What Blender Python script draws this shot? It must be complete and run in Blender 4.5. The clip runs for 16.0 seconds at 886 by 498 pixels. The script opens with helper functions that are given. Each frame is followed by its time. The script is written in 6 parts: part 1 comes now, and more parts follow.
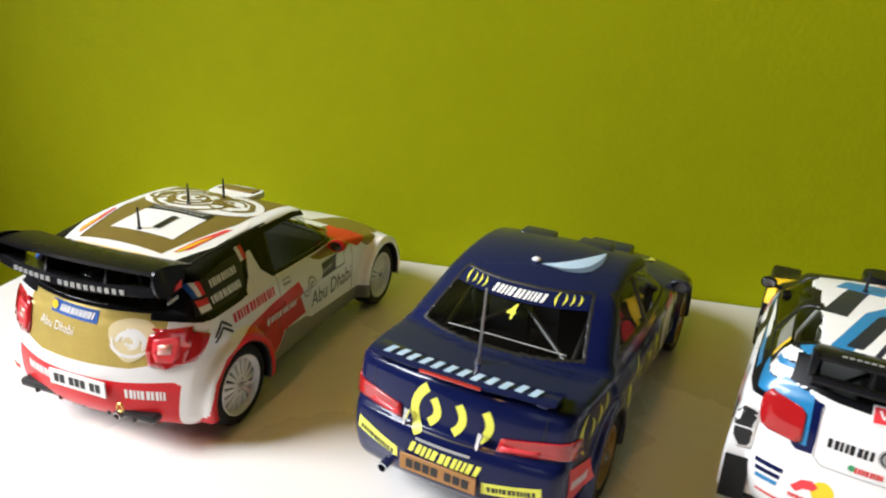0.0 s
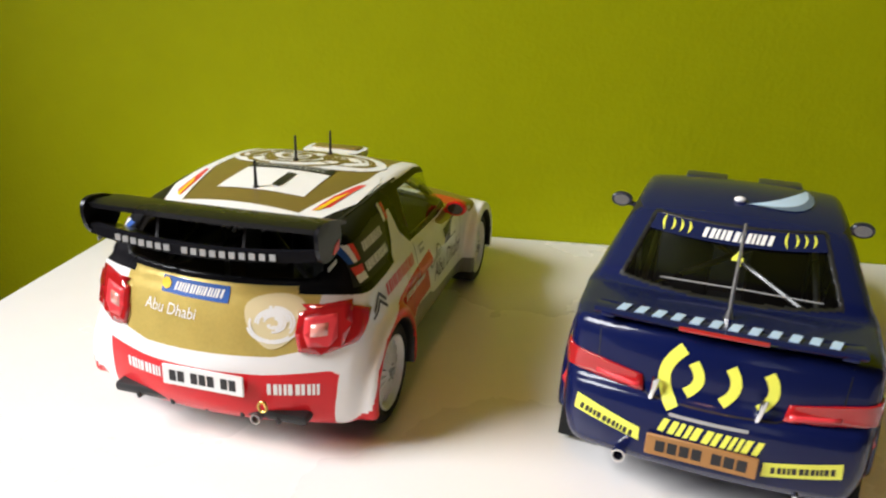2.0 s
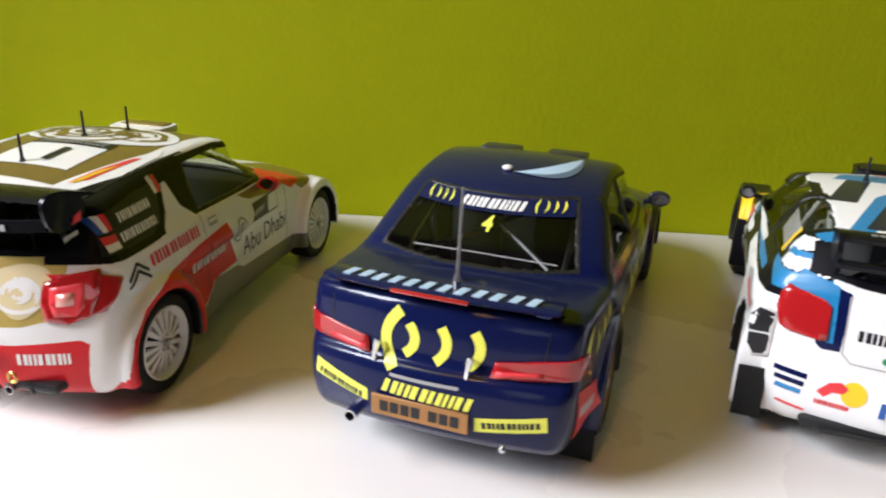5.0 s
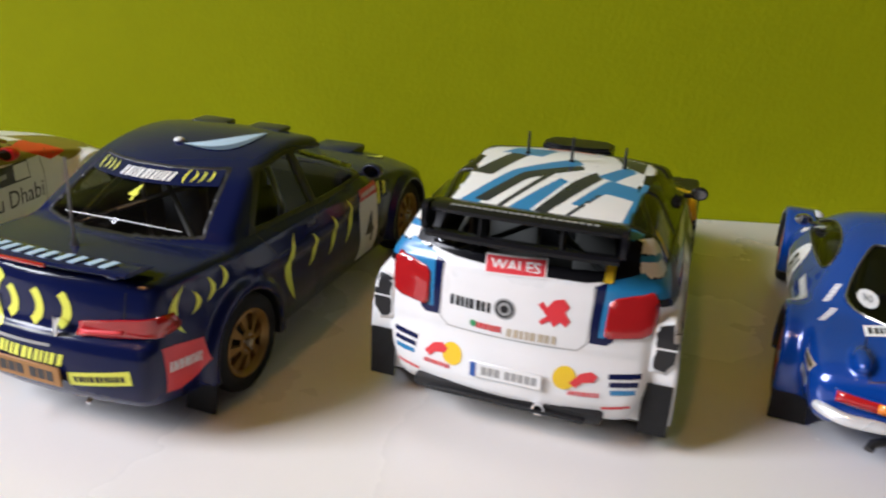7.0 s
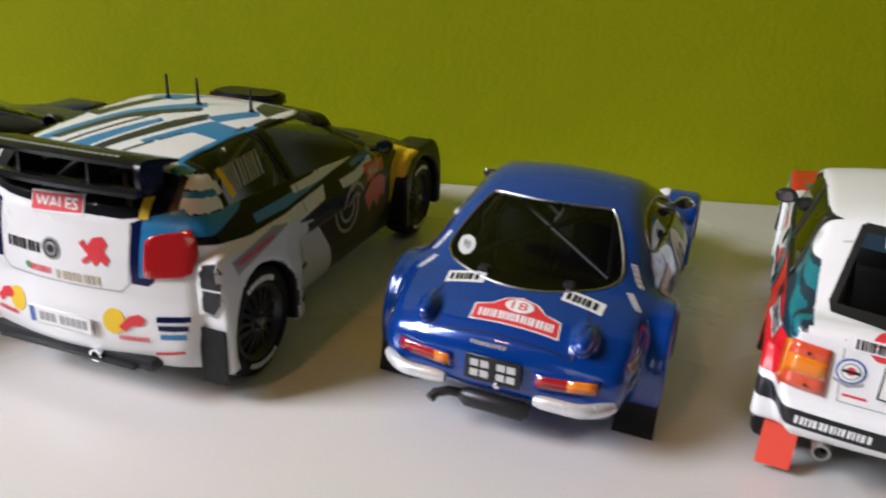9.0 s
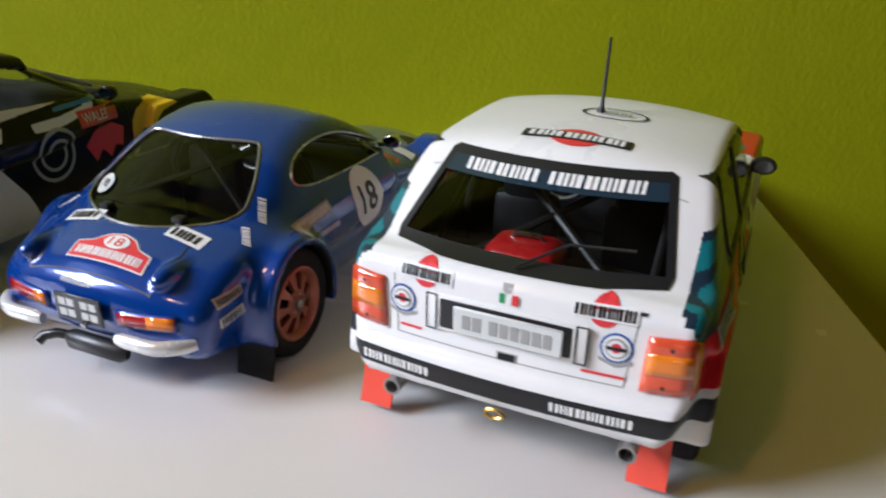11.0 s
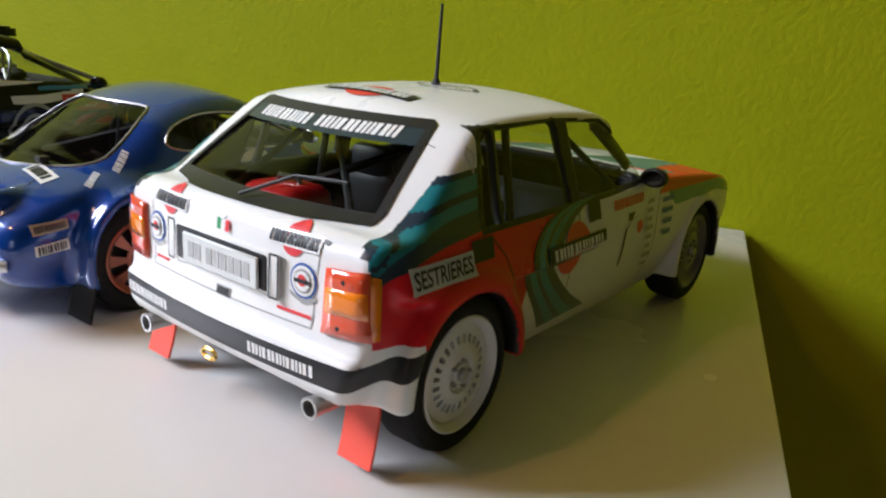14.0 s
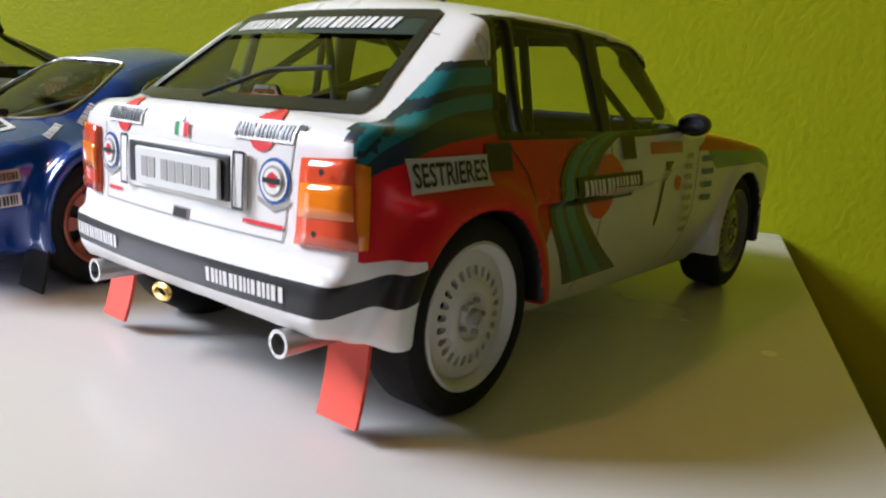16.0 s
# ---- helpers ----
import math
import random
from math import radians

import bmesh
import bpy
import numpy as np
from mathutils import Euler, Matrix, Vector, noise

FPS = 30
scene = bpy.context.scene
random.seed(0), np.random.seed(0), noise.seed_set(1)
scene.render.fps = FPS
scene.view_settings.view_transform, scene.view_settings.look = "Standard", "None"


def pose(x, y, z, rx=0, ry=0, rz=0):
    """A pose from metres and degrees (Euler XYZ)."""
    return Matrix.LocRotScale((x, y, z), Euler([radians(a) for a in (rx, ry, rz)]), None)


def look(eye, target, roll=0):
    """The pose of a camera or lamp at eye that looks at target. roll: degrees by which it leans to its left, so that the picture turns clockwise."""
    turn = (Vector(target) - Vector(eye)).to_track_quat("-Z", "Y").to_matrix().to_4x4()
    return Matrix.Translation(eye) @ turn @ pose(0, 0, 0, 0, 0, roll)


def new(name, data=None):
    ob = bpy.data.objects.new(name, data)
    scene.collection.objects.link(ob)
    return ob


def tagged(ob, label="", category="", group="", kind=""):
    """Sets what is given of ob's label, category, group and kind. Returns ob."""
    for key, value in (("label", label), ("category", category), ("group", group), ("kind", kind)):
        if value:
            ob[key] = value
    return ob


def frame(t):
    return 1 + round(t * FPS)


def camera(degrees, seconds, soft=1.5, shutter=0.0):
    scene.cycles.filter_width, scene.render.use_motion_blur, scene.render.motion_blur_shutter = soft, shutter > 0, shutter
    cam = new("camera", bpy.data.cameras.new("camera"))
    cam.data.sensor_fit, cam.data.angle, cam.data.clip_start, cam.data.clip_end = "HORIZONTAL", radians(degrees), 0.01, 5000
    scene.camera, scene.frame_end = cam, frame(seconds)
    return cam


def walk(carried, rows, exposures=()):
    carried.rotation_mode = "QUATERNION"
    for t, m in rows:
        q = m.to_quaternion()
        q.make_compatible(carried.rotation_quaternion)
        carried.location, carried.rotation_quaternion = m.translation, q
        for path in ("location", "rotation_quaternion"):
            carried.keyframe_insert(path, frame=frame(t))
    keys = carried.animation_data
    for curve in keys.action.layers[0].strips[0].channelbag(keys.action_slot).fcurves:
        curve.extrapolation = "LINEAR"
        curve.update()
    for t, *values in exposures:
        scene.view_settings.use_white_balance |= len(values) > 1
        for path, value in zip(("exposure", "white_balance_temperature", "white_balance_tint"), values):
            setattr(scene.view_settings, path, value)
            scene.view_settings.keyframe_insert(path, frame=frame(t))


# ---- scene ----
cam = camera(62.3, 16.0, soft=2.1, shutter=0.4)
PATH = [
    (0, (-0.0067, -0.4556, 1.1860), (-0.1898, 0.4625, 0.8344), 3.32),
    (0.5, (-0.0331, -0.4506, 1.1780), (-0.1885, 0.4740, 0.8302), 2.66),
    (1, (-0.0567, -0.4440, 1.1710), (-0.1913, 0.4812, 0.8163), 1.60),
    (1.5, (-0.0825, -0.4353, 1.1595), (-0.1834, 0.4948, 0.8064), 1.82),
    (2, (-0.0995, -0.4293, 1.1459), (-0.2003, 0.5052, 0.8045), 2.06),
    (2.5, (-0.1073, -0.4222, 1.1341), (-0.2107, 0.5143, 0.7988), 1.62),
    (3, (-0.0941, -0.4216, 1.1396), (-0.1901, 0.5165, 0.8068), 1.36),
    (3.2, (-0.0888, -0.4216, 1.1382), (-0.1825, 0.5151, 0.8007), 1.49),
    (5.3, (-0.0119, -0.4284, 1.1438), (-0.0832, 0.5031, 0.7872), 1.90),
    (5.5, (-0.0023, -0.4286, 1.1417), (-0.0740, 0.5019, 0.7825), 2.17),
    (6, (0.0265, -0.4282, 1.1444), (-0.0454, 0.4927, 0.7615), 2.02),
    (6.5, (0.0588, -0.4284, 1.1473), (-0.0087, 0.4919, 0.7618), 2.20),
    (7, (0.0957, -0.4315, 1.1497), (0.0271, 0.4884, 0.7637), 2.05),
    (7.5, (0.1313, -0.4308, 1.1472), (0.0604, 0.4877, 0.7582), 2.17),
    (8, (0.1671, -0.4246, 1.1408), (0.1070, 0.4929, 0.7477), 3.02),
    (8.5, (0.1977, -0.4196, 1.1376), (0.1360, 0.5028, 0.7562), 2.86),
    (9, (0.2297, -0.4154, 1.1337), (0.1608, 0.5029, 0.7439), 2.41),
    (9.5, (0.2558, -0.4140, 1.1270), (0.1841, 0.5020, 0.7323), 2.63),
    (10, (0.2914, -0.4082, 1.1258), (0.2161, 0.5054, 0.7262), 1.08),
    (10.2, (0.3026, -0.4051, 1.1257), (0.2285, 0.5024, 0.7121), 0.56),
    (12.3, (0.3997, -0.3973, 1.1066), (0.2238, 0.5025, 0.7074), 3.59),
    (12.5, (0.4071, -0.3987, 1.1066), (0.1997, 0.4968, 0.7130), 3.72),
    (13, (0.4179, -0.3995, 1.1069), (0.1562, 0.4959, 0.7465), 3.74),
    (13.5, (0.4228, -0.3948, 1.1028), (0.1209, 0.5057, 0.7901), 3.61),
    (14, (0.4306, -0.3815, 1.0854), (0.1273, 0.5275, 0.7994), 3.70),
    (14.5, (0.4314, -0.3747, 1.0764), (0.1139, 0.5371, 0.8159), 4.36),
    (15, (0.4353, -0.3708, 1.0694), (0.1101, 0.5436, 0.8283), 3.66),
    (15.5, (0.4332, -0.3673, 1.0622), (0.1029, 0.5514, 0.8459), 3.28),
    (16, (0.4261, -0.3610, 1.0534), (0.0979, 0.5607, 0.8462), 3.40),
]
walk(cam, [(t, look(eye, target, roll)) for t, eye, target, roll in PATH],
     exposures=[(0.0, -0.02, 6600, 12), (1.5, -0.08, 6750, 13), (2.0, -0.14, 6800, 14), (2.5, -0.18, 6800, 15), (3.0, -0.26, 6750, 16), (6.0, -0.03, 6350, 16), (7.0, -0.25, 6400, 17), (8.0, -0.32, 6450, 17), (9.5, -0.22, 6250, 16),
                (10.0, 0.03, 6150, 15), (12.5, -0.28, 6000, 16), (13.0, -0.26, 6000, 16), (13.5, 0.06, 6100, 16), (14.5, 0.2, 6100, 16), (16.0, 0.28, 6050, 16)])

# ---- world, lamps ----
world = bpy.data.worlds.new("world")
scene.world = world
world.use_nodes = True
wn = world.node_tree
sky = wn.nodes.new("ShaderNodeTexSky")
sky.sky_type, sky.sun_disc = "NISHITA", False
sky.sun_elevation, sky.sun_rotation = radians(35), radians(200)
wn.links.new(sky.outputs[0], wn.nodes["Background"].inputs[0])
wn.nodes["Background"].inputs[1].default_value = 0.12

Z = 1.0                       # top of the shelf
X0, X1, DEPTH = -0.3374, 0.4597, 0.40
ROOM = (-1.65, 3.6, -3.2, 2.9)  # west, east, south, ceiling
WIN_X, WIN_Z = (-0.2, 0.6), (1.1, 1.9)


def area(name, m, sx, sy, power, color):
    d = bpy.data.lights.new(name, "AREA")
    d.shape, d.size, d.size_y, d.energy, d.color = "RECTANGLE", sx, sy, power, color
    ob = new(name, d)
    ob.matrix_world = m
    return ob


SIDE_Y, SIDE_Z = (-1.26, -0.34), (1.74, 2.68)   # side window
area("side_window_light", look((ROOM[0] + 0.03, -0.80, 2.20), (0.0, -0.35, 1.08)), 0.84, 0.84, 88, (0.89, 0.945, 1.0))
# weak cool fill, added from behind to lift the cars' rear faces
area("window_light", look((0.1, ROOM[2] + 0.02, 1.5), (0.1, 0.0, 1.5)), 0.7, 0.7, 0.3, (0.95, 0.97, 1.0))
bulb = bpy.data.lights.new("bulb", "POINT")
bulb.energy, bulb.color, bulb.shadow_soft_size = 7.2, (1.0, 0.50, 0.17), 0.06
LAMP = (-0.22, -0.85, 1.95)
new("bulb", bulb).location = LAMP


# ---- materials ----
def material(name, color, rough=0.5, metal=0.0, coat=0.0, grain=0.0, size=200.0, bump=0.0, bump_size=400.0, emit=0.0, rough_var=0.0, spec=0.5):
    """A surface with variation of tone, gloss and relief at two scales."""
    m = bpy.data.materials.new(name)
    m.use_nodes = True
    nt = m.node_tree
    b = nt.nodes["Principled BSDF"]
    b.inputs["Base Color"].default_value = (*color, 1)
    b.inputs["Roughness"].default_value = rough
    b.inputs["Metallic"].default_value = metal
    b.inputs["Coat Weight"].default_value = coat
    b.inputs["Coat Roughness"].default_value = 0.04
    b.inputs["Specular IOR Level"].default_value = spec
    co = nt.nodes.new("ShaderNodeTexCoord")

    def tex(scale, detail=4):
        n = nt.nodes.new("ShaderNodeTexNoise")
        n.inputs["Scale"].default_value, n.inputs["Detail"].default_value = scale, detail
        nt.links.new(co.outputs["Object"], n.inputs["Vector"])
        return n
    if grain:
        a, c = tex(size), tex(size / 9, 2)
        add = nt.nodes.new("ShaderNodeMath")
        add.operation = "ADD"
        nt.links.new(a.outputs[0], add.inputs[0]), nt.links.new(c.outputs[0], add.inputs[1])
        r = nt.nodes.new("ShaderNodeMapRange")
        r.inputs[1].default_value, r.inputs[2].default_value = 0.6, 1.4
        r.inputs[3].default_value, r.inputs[4].default_value = 1 - grain, 1 + grain
        nt.links.new(add.outputs[0], r.inputs[0])
        mul = nt.nodes.new("ShaderNodeVectorMath")
        mul.operation = "SCALE"
        mul.inputs[0].default_value = color
        nt.links.new(r.outputs[0], mul.inputs["Scale"])
        nt.links.new(mul.outputs[0], b.inputs["Base Color"])
    if rough_var:
        n = tex(size / 4, 5)
        r = nt.nodes.new("ShaderNodeMapRange")
        r.inputs[1].default_value, r.inputs[2].default_value = 0.35, 0.65
        r.inputs[3].default_value, r.inputs[4].default_value = max(rough - rough_var, 0.02), rough + rough_var
        nt.links.new(n.outputs[0], r.inputs[0])
        nt.links.new(r.outputs[0], b.inputs["Roughness"])
    if bump:
        n = tex(bump_size, 3)
        k = nt.nodes.new("ShaderNodeBump")
        k.inputs["Strength"].default_value, k.inputs["Distance"].default_value = bump, 0.0012
        nt.links.new(n.outputs[0], k.inputs["Height"])
        nt.links.new(k.outputs[0], b.inputs["Normal"])
    if emit:
        b.inputs["Emission Color"].default_value = (*color, 1)
        b.inputs["Emission Strength"].default_value = emit
    return m


def glass_material(name, tint, gloss=0.03, haze=0.0, dull=(0.02, 0.02, 0.02)):
    """Thin clear sheet: lets light straight through, with mirror gloss by the angle."""
    m = bpy.data.materials.new(name)
    m.use_nodes = True
    nt = m.node_tree
    nt.nodes.remove(nt.nodes["Principled BSDF"])
    out = nt.nodes["Material Output"]
    tr = nt.nodes.new("ShaderNodeBsdfTransparent")
    tr.inputs[0].default_value = (*tint, 1)
    di = nt.nodes.new("ShaderNodeBsdfDiffuse")
    di.inputs[0].default_value = (*dull, 1)
    mh = nt.nodes.new("ShaderNodeMixShader")
    mh.inputs[0].default_value = haze
    gl = nt.nodes.new("ShaderNodeBsdfGlossy")
    gl.inputs["Roughness"].default_value = 0.03
    lw = nt.nodes.new("ShaderNodeLayerWeight")
    lw.inputs[0].default_value = 0.5
    pw = nt.nodes.new("ShaderNodeMath")
    pw.operation, pw.inputs[1].default_value = "POWER", 4.0
    fr = nt.nodes.new("ShaderNodeMath")
    fr.operation, fr.inputs[1].default_value, fr.inputs[2].default_value = "MULTIPLY_ADD", 0.7, gloss
    nt.links.new(lw.outputs["Facing"], pw.inputs[0]), nt.links.new(pw.outputs[0], fr.inputs[0])
    mx = nt.nodes.new("ShaderNodeMixShader")
    nt.links.new(tr.outputs[0], mh.inputs[1]), nt.links.new(di.outputs[0], mh.inputs[2])
    nt.links.new(fr.outputs[0], mx.inputs[0])
    nt.links.new(mh.outputs[0], mx.inputs[1]), nt.links.new(gl.outputs[0], mx.inputs[2])
    nt.links.new(mx.outputs[0], out.inputs[0])
    return m


def paint(name, color, **k):
    return material(name, color, rough=k.pop("rough", 0.32), coat=k.pop("coat", 0.4), grain=k.pop("grain", 0.04), size=90, rough_var=0.05, **k)


WALL = material("green_wall_paint", (0.285, 0.315, 0.0025), rough=0.66, grain=0.05, size=60, bump=0.3, bump_size=330, rough_var=0.08, spec=0.06)
SHELF = material("white_laminate", (0.78, 0.76, 0.73), rough=0.27, grain=0.015, size=40, rough_var=0.015)
PLASTER = material("beige_plaster", (0.11, 0.072, 0.04), rough=0.85, grain=0.04, size=30, bump=0.3, bump_size=160)
FLOORING = material("oak_floor", (0.20, 0.11, 0.05), rough=0.5, grain=0.2, size=12)
FRAME = material("white_window_frame", (0.8, 0.8, 0.8), rough=0.4, grain=0.02)
BLACK = material("black_plastic", (0.012, 0.012, 0.013), rough=0.42, grain=0.15, rough_var=0.1)
GLOSSBLACK = paint("gloss_black", (0.007, 0.007, 0.009), rough=0.28, coat=0.12, spec=0.15)
RUBBER = material("black_rubber", (0.012, 0.012, 0.012), spec=0.25, rough=0.75, grain=0.25, size=400, bump=0.15, bump_size=900)
INSIDE = material("dark_cabin_lining", (0.015, 0.015, 0.017), rough=0.8, grain=0.2, size=300)
WHITE = paint("white_paint", (0.80, 0.80, 0.79))
WHITERIM = paint("white_rim_paint", (0.74, 0.73, 0.70), rough=0.4, coat=0.3)
RED = paint("red_paint", (0.64, 0.014, 0.02), coat=0.2, spec=0.25)
ORANGE_RED = paint("orange_red_rubber", (0.80, 0.08, 0.045), rough=0.5, coat=0.1)
GOLD = material("gold_paint", (0.60, 0.45, 0.12), rough=0.38, metal=0.35, coat=0.7, grain=0.08, size=900, rough_var=0.05)
GOLDFLAT = material("dull_gold_paint", (0.24, 0.165, 0.045), rough=0.4, metal=0.35, coat=0.5, grain=0.08, size=900)
GREY = paint("grey_paint", (0.16, 0.16, 0.15))
NAVY = paint("navy_paint", (0.004, 0.008, 0.052), coat=0.28, rough=0.22, spec=0.2)
NAVY_BLACK = paint("dark_navy_paint", (0.010, 0.013, 0.035))
YELLOW = paint("lime_yellow_print", (0.80, 0.82, 0.10), rough=0.45, coat=0.2)
WARMYELLOW = paint("yellow_print", (0.85, 0.55, 0.02), rough=0.45, coat=0.2)
PALEBLUE = paint("pale_blue_print", (0.45, 0.62, 0.78), coat=0.4)
SLATE = paint("slate_blue_print", (0.09, 0.14, 0.22))
TEAL = paint("teal_print", (0.008, 0.17, 0.20))
DARKTEAL = paint("dark_teal_print", (0.012, 0.03, 0.05))
CYAN = paint("bright_blue_print", (0.015, 0.20, 0.43))
ALPBLUE = material("metallic_blue_paint", (0.001, 0.048, 0.29), rough=0.20, metal=0.2, coat=1.0, grain=0.0, size=60, rough_var=0.02)
CHROME = material("chrome", (0.82, 0.82, 0.84), rough=0.12, metal=1.0, grain=0.03, rough_var=0.05)
STEEL = material("dull_steel", (0.45, 0.44, 0.43), rough=0.35, metal=1.0, grain=0.1, rough_var=0.1)
GUNMETAL = material("gunmetal_rim", (0.05, 0.05, 0.052), rough=0.4, metal=0.6, grain=0.1, rough_var=0.1)
BRONZE = material("bronze_rim", (0.30, 0.17, 0.05), rough=0.42, metal=0.6, grain=0.1, rough_var=0.1)
REDLENS = paint("red_lamp_lens", (0.40, 0.012, 0.014), rough=0.12, coat=1.0)
PALELENS = paint("pink_lamp_lens", (0.75, 0.30, 0.25), rough=0.1, coat=1.0)
ORANGELENS = paint("orange_red_lamp_lens", (0.72, 0.085, 0.03), rough=0.16, coat=1.0)
AMBER = paint("amber_lamp_lens", (0.85, 0.22, 0.01), rough=0.12, coat=1.0)
CLEARLENS = paint("clear_lamp_lens", (0.7, 0.7, 0.68), rough=0.1, coat=1.0)
TANPLATE = material("tan_plate", (0.36, 0.17, 0.05), rough=0.6, grain=0.08)
INK = material("black_print", (0.012, 0.012, 0.014), rough=0.4, grain=0.05)
PRINTWHITE = paint("white_print", (0.82, 0.82, 0.80), rough=0.4, coat=0.3)
PRINTGREY = paint("grey_print", (0.35, 0.35, 0.34), rough=0.4, coat=0.3)
PALEPLATE = material("pale_plate", (0.66, 0.68, 0.66), rough=0.5, grain=0.05)
PALEGREY = paint("pale_grey_print", (0.58, 0.58, 0.57), rough=0.45, coat=0.2)
PALEGOLD = paint("pale_gold_print", (0.72, 0.62, 0.36), rough=0.4, coat=0.4)
PRINTRED = paint("red_print", (0.72, 0.04, 0.05), rough=0.4, coat=0.3)
PRINTBLUE = paint("blue_print", (0.02, 0.10, 0.38), rough=0.4, coat=0.3)
PRINTGREEN = paint("green_print", (0.02, 0.28, 0.10), rough=0.4, coat=0.3)
BEIGE = paint("beige_print", (0.50, 0.42, 0.30), rough=0.4, coat=0.3)
DIMMIRROR = material("dim_mirror", (0.22, 0.22, 0.23), rough=0.12, metal=1.0)
SILVER = material("bright_silver_trim", (0.80, 0.80, 0.80), rough=0.28, metal=0.45, grain=0.04, rough_var=0.05)
BRASS = material("brass", (0.62, 0.42, 0.12), rough=0.3, metal=1.0, grain=0.05)
GLASS = glass_material("clear_window", (0.66, 0.68, 0.66))
SMOKED = glass_material("smoked_window", (0.88, 0.90, 0.88), haze=0.02)
DARKGLASS = glass_material("dark_window", (0.42, 0.43, 0.43), haze=0.06)
PANE = glass_material("room_window_pane", (0.95, 0.97, 0.96))


# ---- mesh helpers ----
def mesh_of(name, verts, faces, mats, index=None, smooth=True):
    me = bpy.data.meshes.new(name)
    me.from_pydata([tuple(v) for v in verts], [], [tuple(f) for f in faces])
    for m in mats if isinstance(mats, (list, tuple)) else [mats]:
        me.materials.append(m)
    if index is not None:
        me.polygons.foreach_set("material_index", np.asarray(index, dtype=np.int32))
    if smooth:
        me.polygons.foreach_set("use_smooth", np.ones(len(me.polygons), dtype=bool))
    me.update()
    return me


def link(name, me, parent=None, label="", m=None):
    ob = new(name, me)
    if parent is not None:
        ob.parent = parent
    if m is not None:
        ob.matrix_basis = m
    if label:
        tagged(ob, label)
    return ob


def part(name, bm, mat, parent, label="", smooth=True, m=None):
    """One mesh object from a bmesh, under a thing or a part."""
    me = bpy.data.meshes.new(name)
    bmesh.ops.recalc_face_normals(bm, faces=bm.faces)
    bm.to_mesh(me)
    bm.free()
    for q in mat if isinstance(mat, (list, tuple)) else [mat]:
        me.materials.append(q)
    if smooth:
        me.polygons.foreach_set("use_smooth", np.ones(len(me.polygons), dtype=bool))
        me.set_sharp_from_angle(angle=radians(38))
    return link(name, me, parent, label, m)


def box(bm, lo, hi, bevel=0.0, seg=2, m=None):
    r = bmesh.ops.create_cube(bm, size=1.0)
    vs = r["verts"]
    c = [(a + b) / 2 for a, b in zip(lo, hi)]
    s = [b - a for a, b in zip(lo, hi)]
    for v in vs:
        v.co = Vector([v.co[i] * s[i] + c[i] for i in range(3)])
    if bevel:
        es = list({e for v in vs for e in v.link_edges})
        q = bmesh.ops.bevel(bm, geom=es, offset=bevel, segments=seg, profile=0.5, affect="EDGES")
        vs = list({v for f in q["faces"] for v in f.verts} | {v for v in vs if v.is_valid})
    if m is not None:
        bmesh.ops.transform(bm, matrix=m, verts=vs)
    return vs


def tube(bm, path, r, seg=10, taper=None, caps=True):
    """A round bar along a list of points."""
    pts = [Vector(p) for p in path]
    rings = []
    for i, p in enumerate(pts):
        d = (pts[min(i + 1, len(pts) - 1)] - pts[max(i - 1, 0)]).normalized()
        a = d.orthogonal().normalized() if not rings else (prev - d * prev.dot(d)).normalized()
        prev = a
        b = d.cross(a)
        rr = r if taper is None else r * taper[i]
        rings.append([bm.verts.new(p + (a * math.cos(k * math.tau / seg) + b * math.sin(k * math.tau / seg)) * rr) for k in range(seg)])
    for u, v in zip(rings, rings[1:]):
        for k in range(seg):
            bm.faces.new((u[k], u[(k + 1) % seg], v[(k + 1) % seg], v[k]))
    if caps:
        bm.faces.new(rings[0][::-1]), bm.faces.new(rings[-1])


def lathe(bm, prof, seg=40, axis="x"):
    """Turn a profile of (along, radius) about the x axis."""
    rings = []
    for a, r in prof:
        rings.append([bm.verts.new((a, r * math.cos(k * math.tau / seg), r * math.sin(k * math.tau / seg))) for k in range(seg)])
    for u, v in zip(rings, rings[1:]):
        for k in range(seg):
            bm.faces.new((u[k], u[(k + 1) % seg], v[(k + 1) % seg], v[k]))


def slab(bm, poly, axis, a, b):
    """A prism of a 2D outline between a and b along an axis (x: outline in y, z; y: in x, z; z: in x, y)."""
    def at(p, h):
        return {"x": (h, p[0], p[1]), "y": (p[0], h, p[1]), "z": (p[0], p[1], h)}[axis]
    lo = [bm.verts.new(at(p, a)) for p in poly]
    hi = [bm.verts.new(at(p, b)) for p in poly]
    n = len(poly)
    bm.faces.new(lo[::-1]), bm.faces.new(hi)
    for k in range(n):
        bm.faces.new((lo[k], lo[(k + 1) % n], hi[(k + 1) % n], hi[k]))


# ---- the room ----
def structure(name, boxes, mat, label, bevel=0.0):
    bm = bmesh.new()
    for lo, hi in boxes:
        box(bm, lo, hi, bevel)
    return tagged(part(name, bm, mat, None, smooth=bool(bevel)), label, name.split("_")[0], kind="structure")


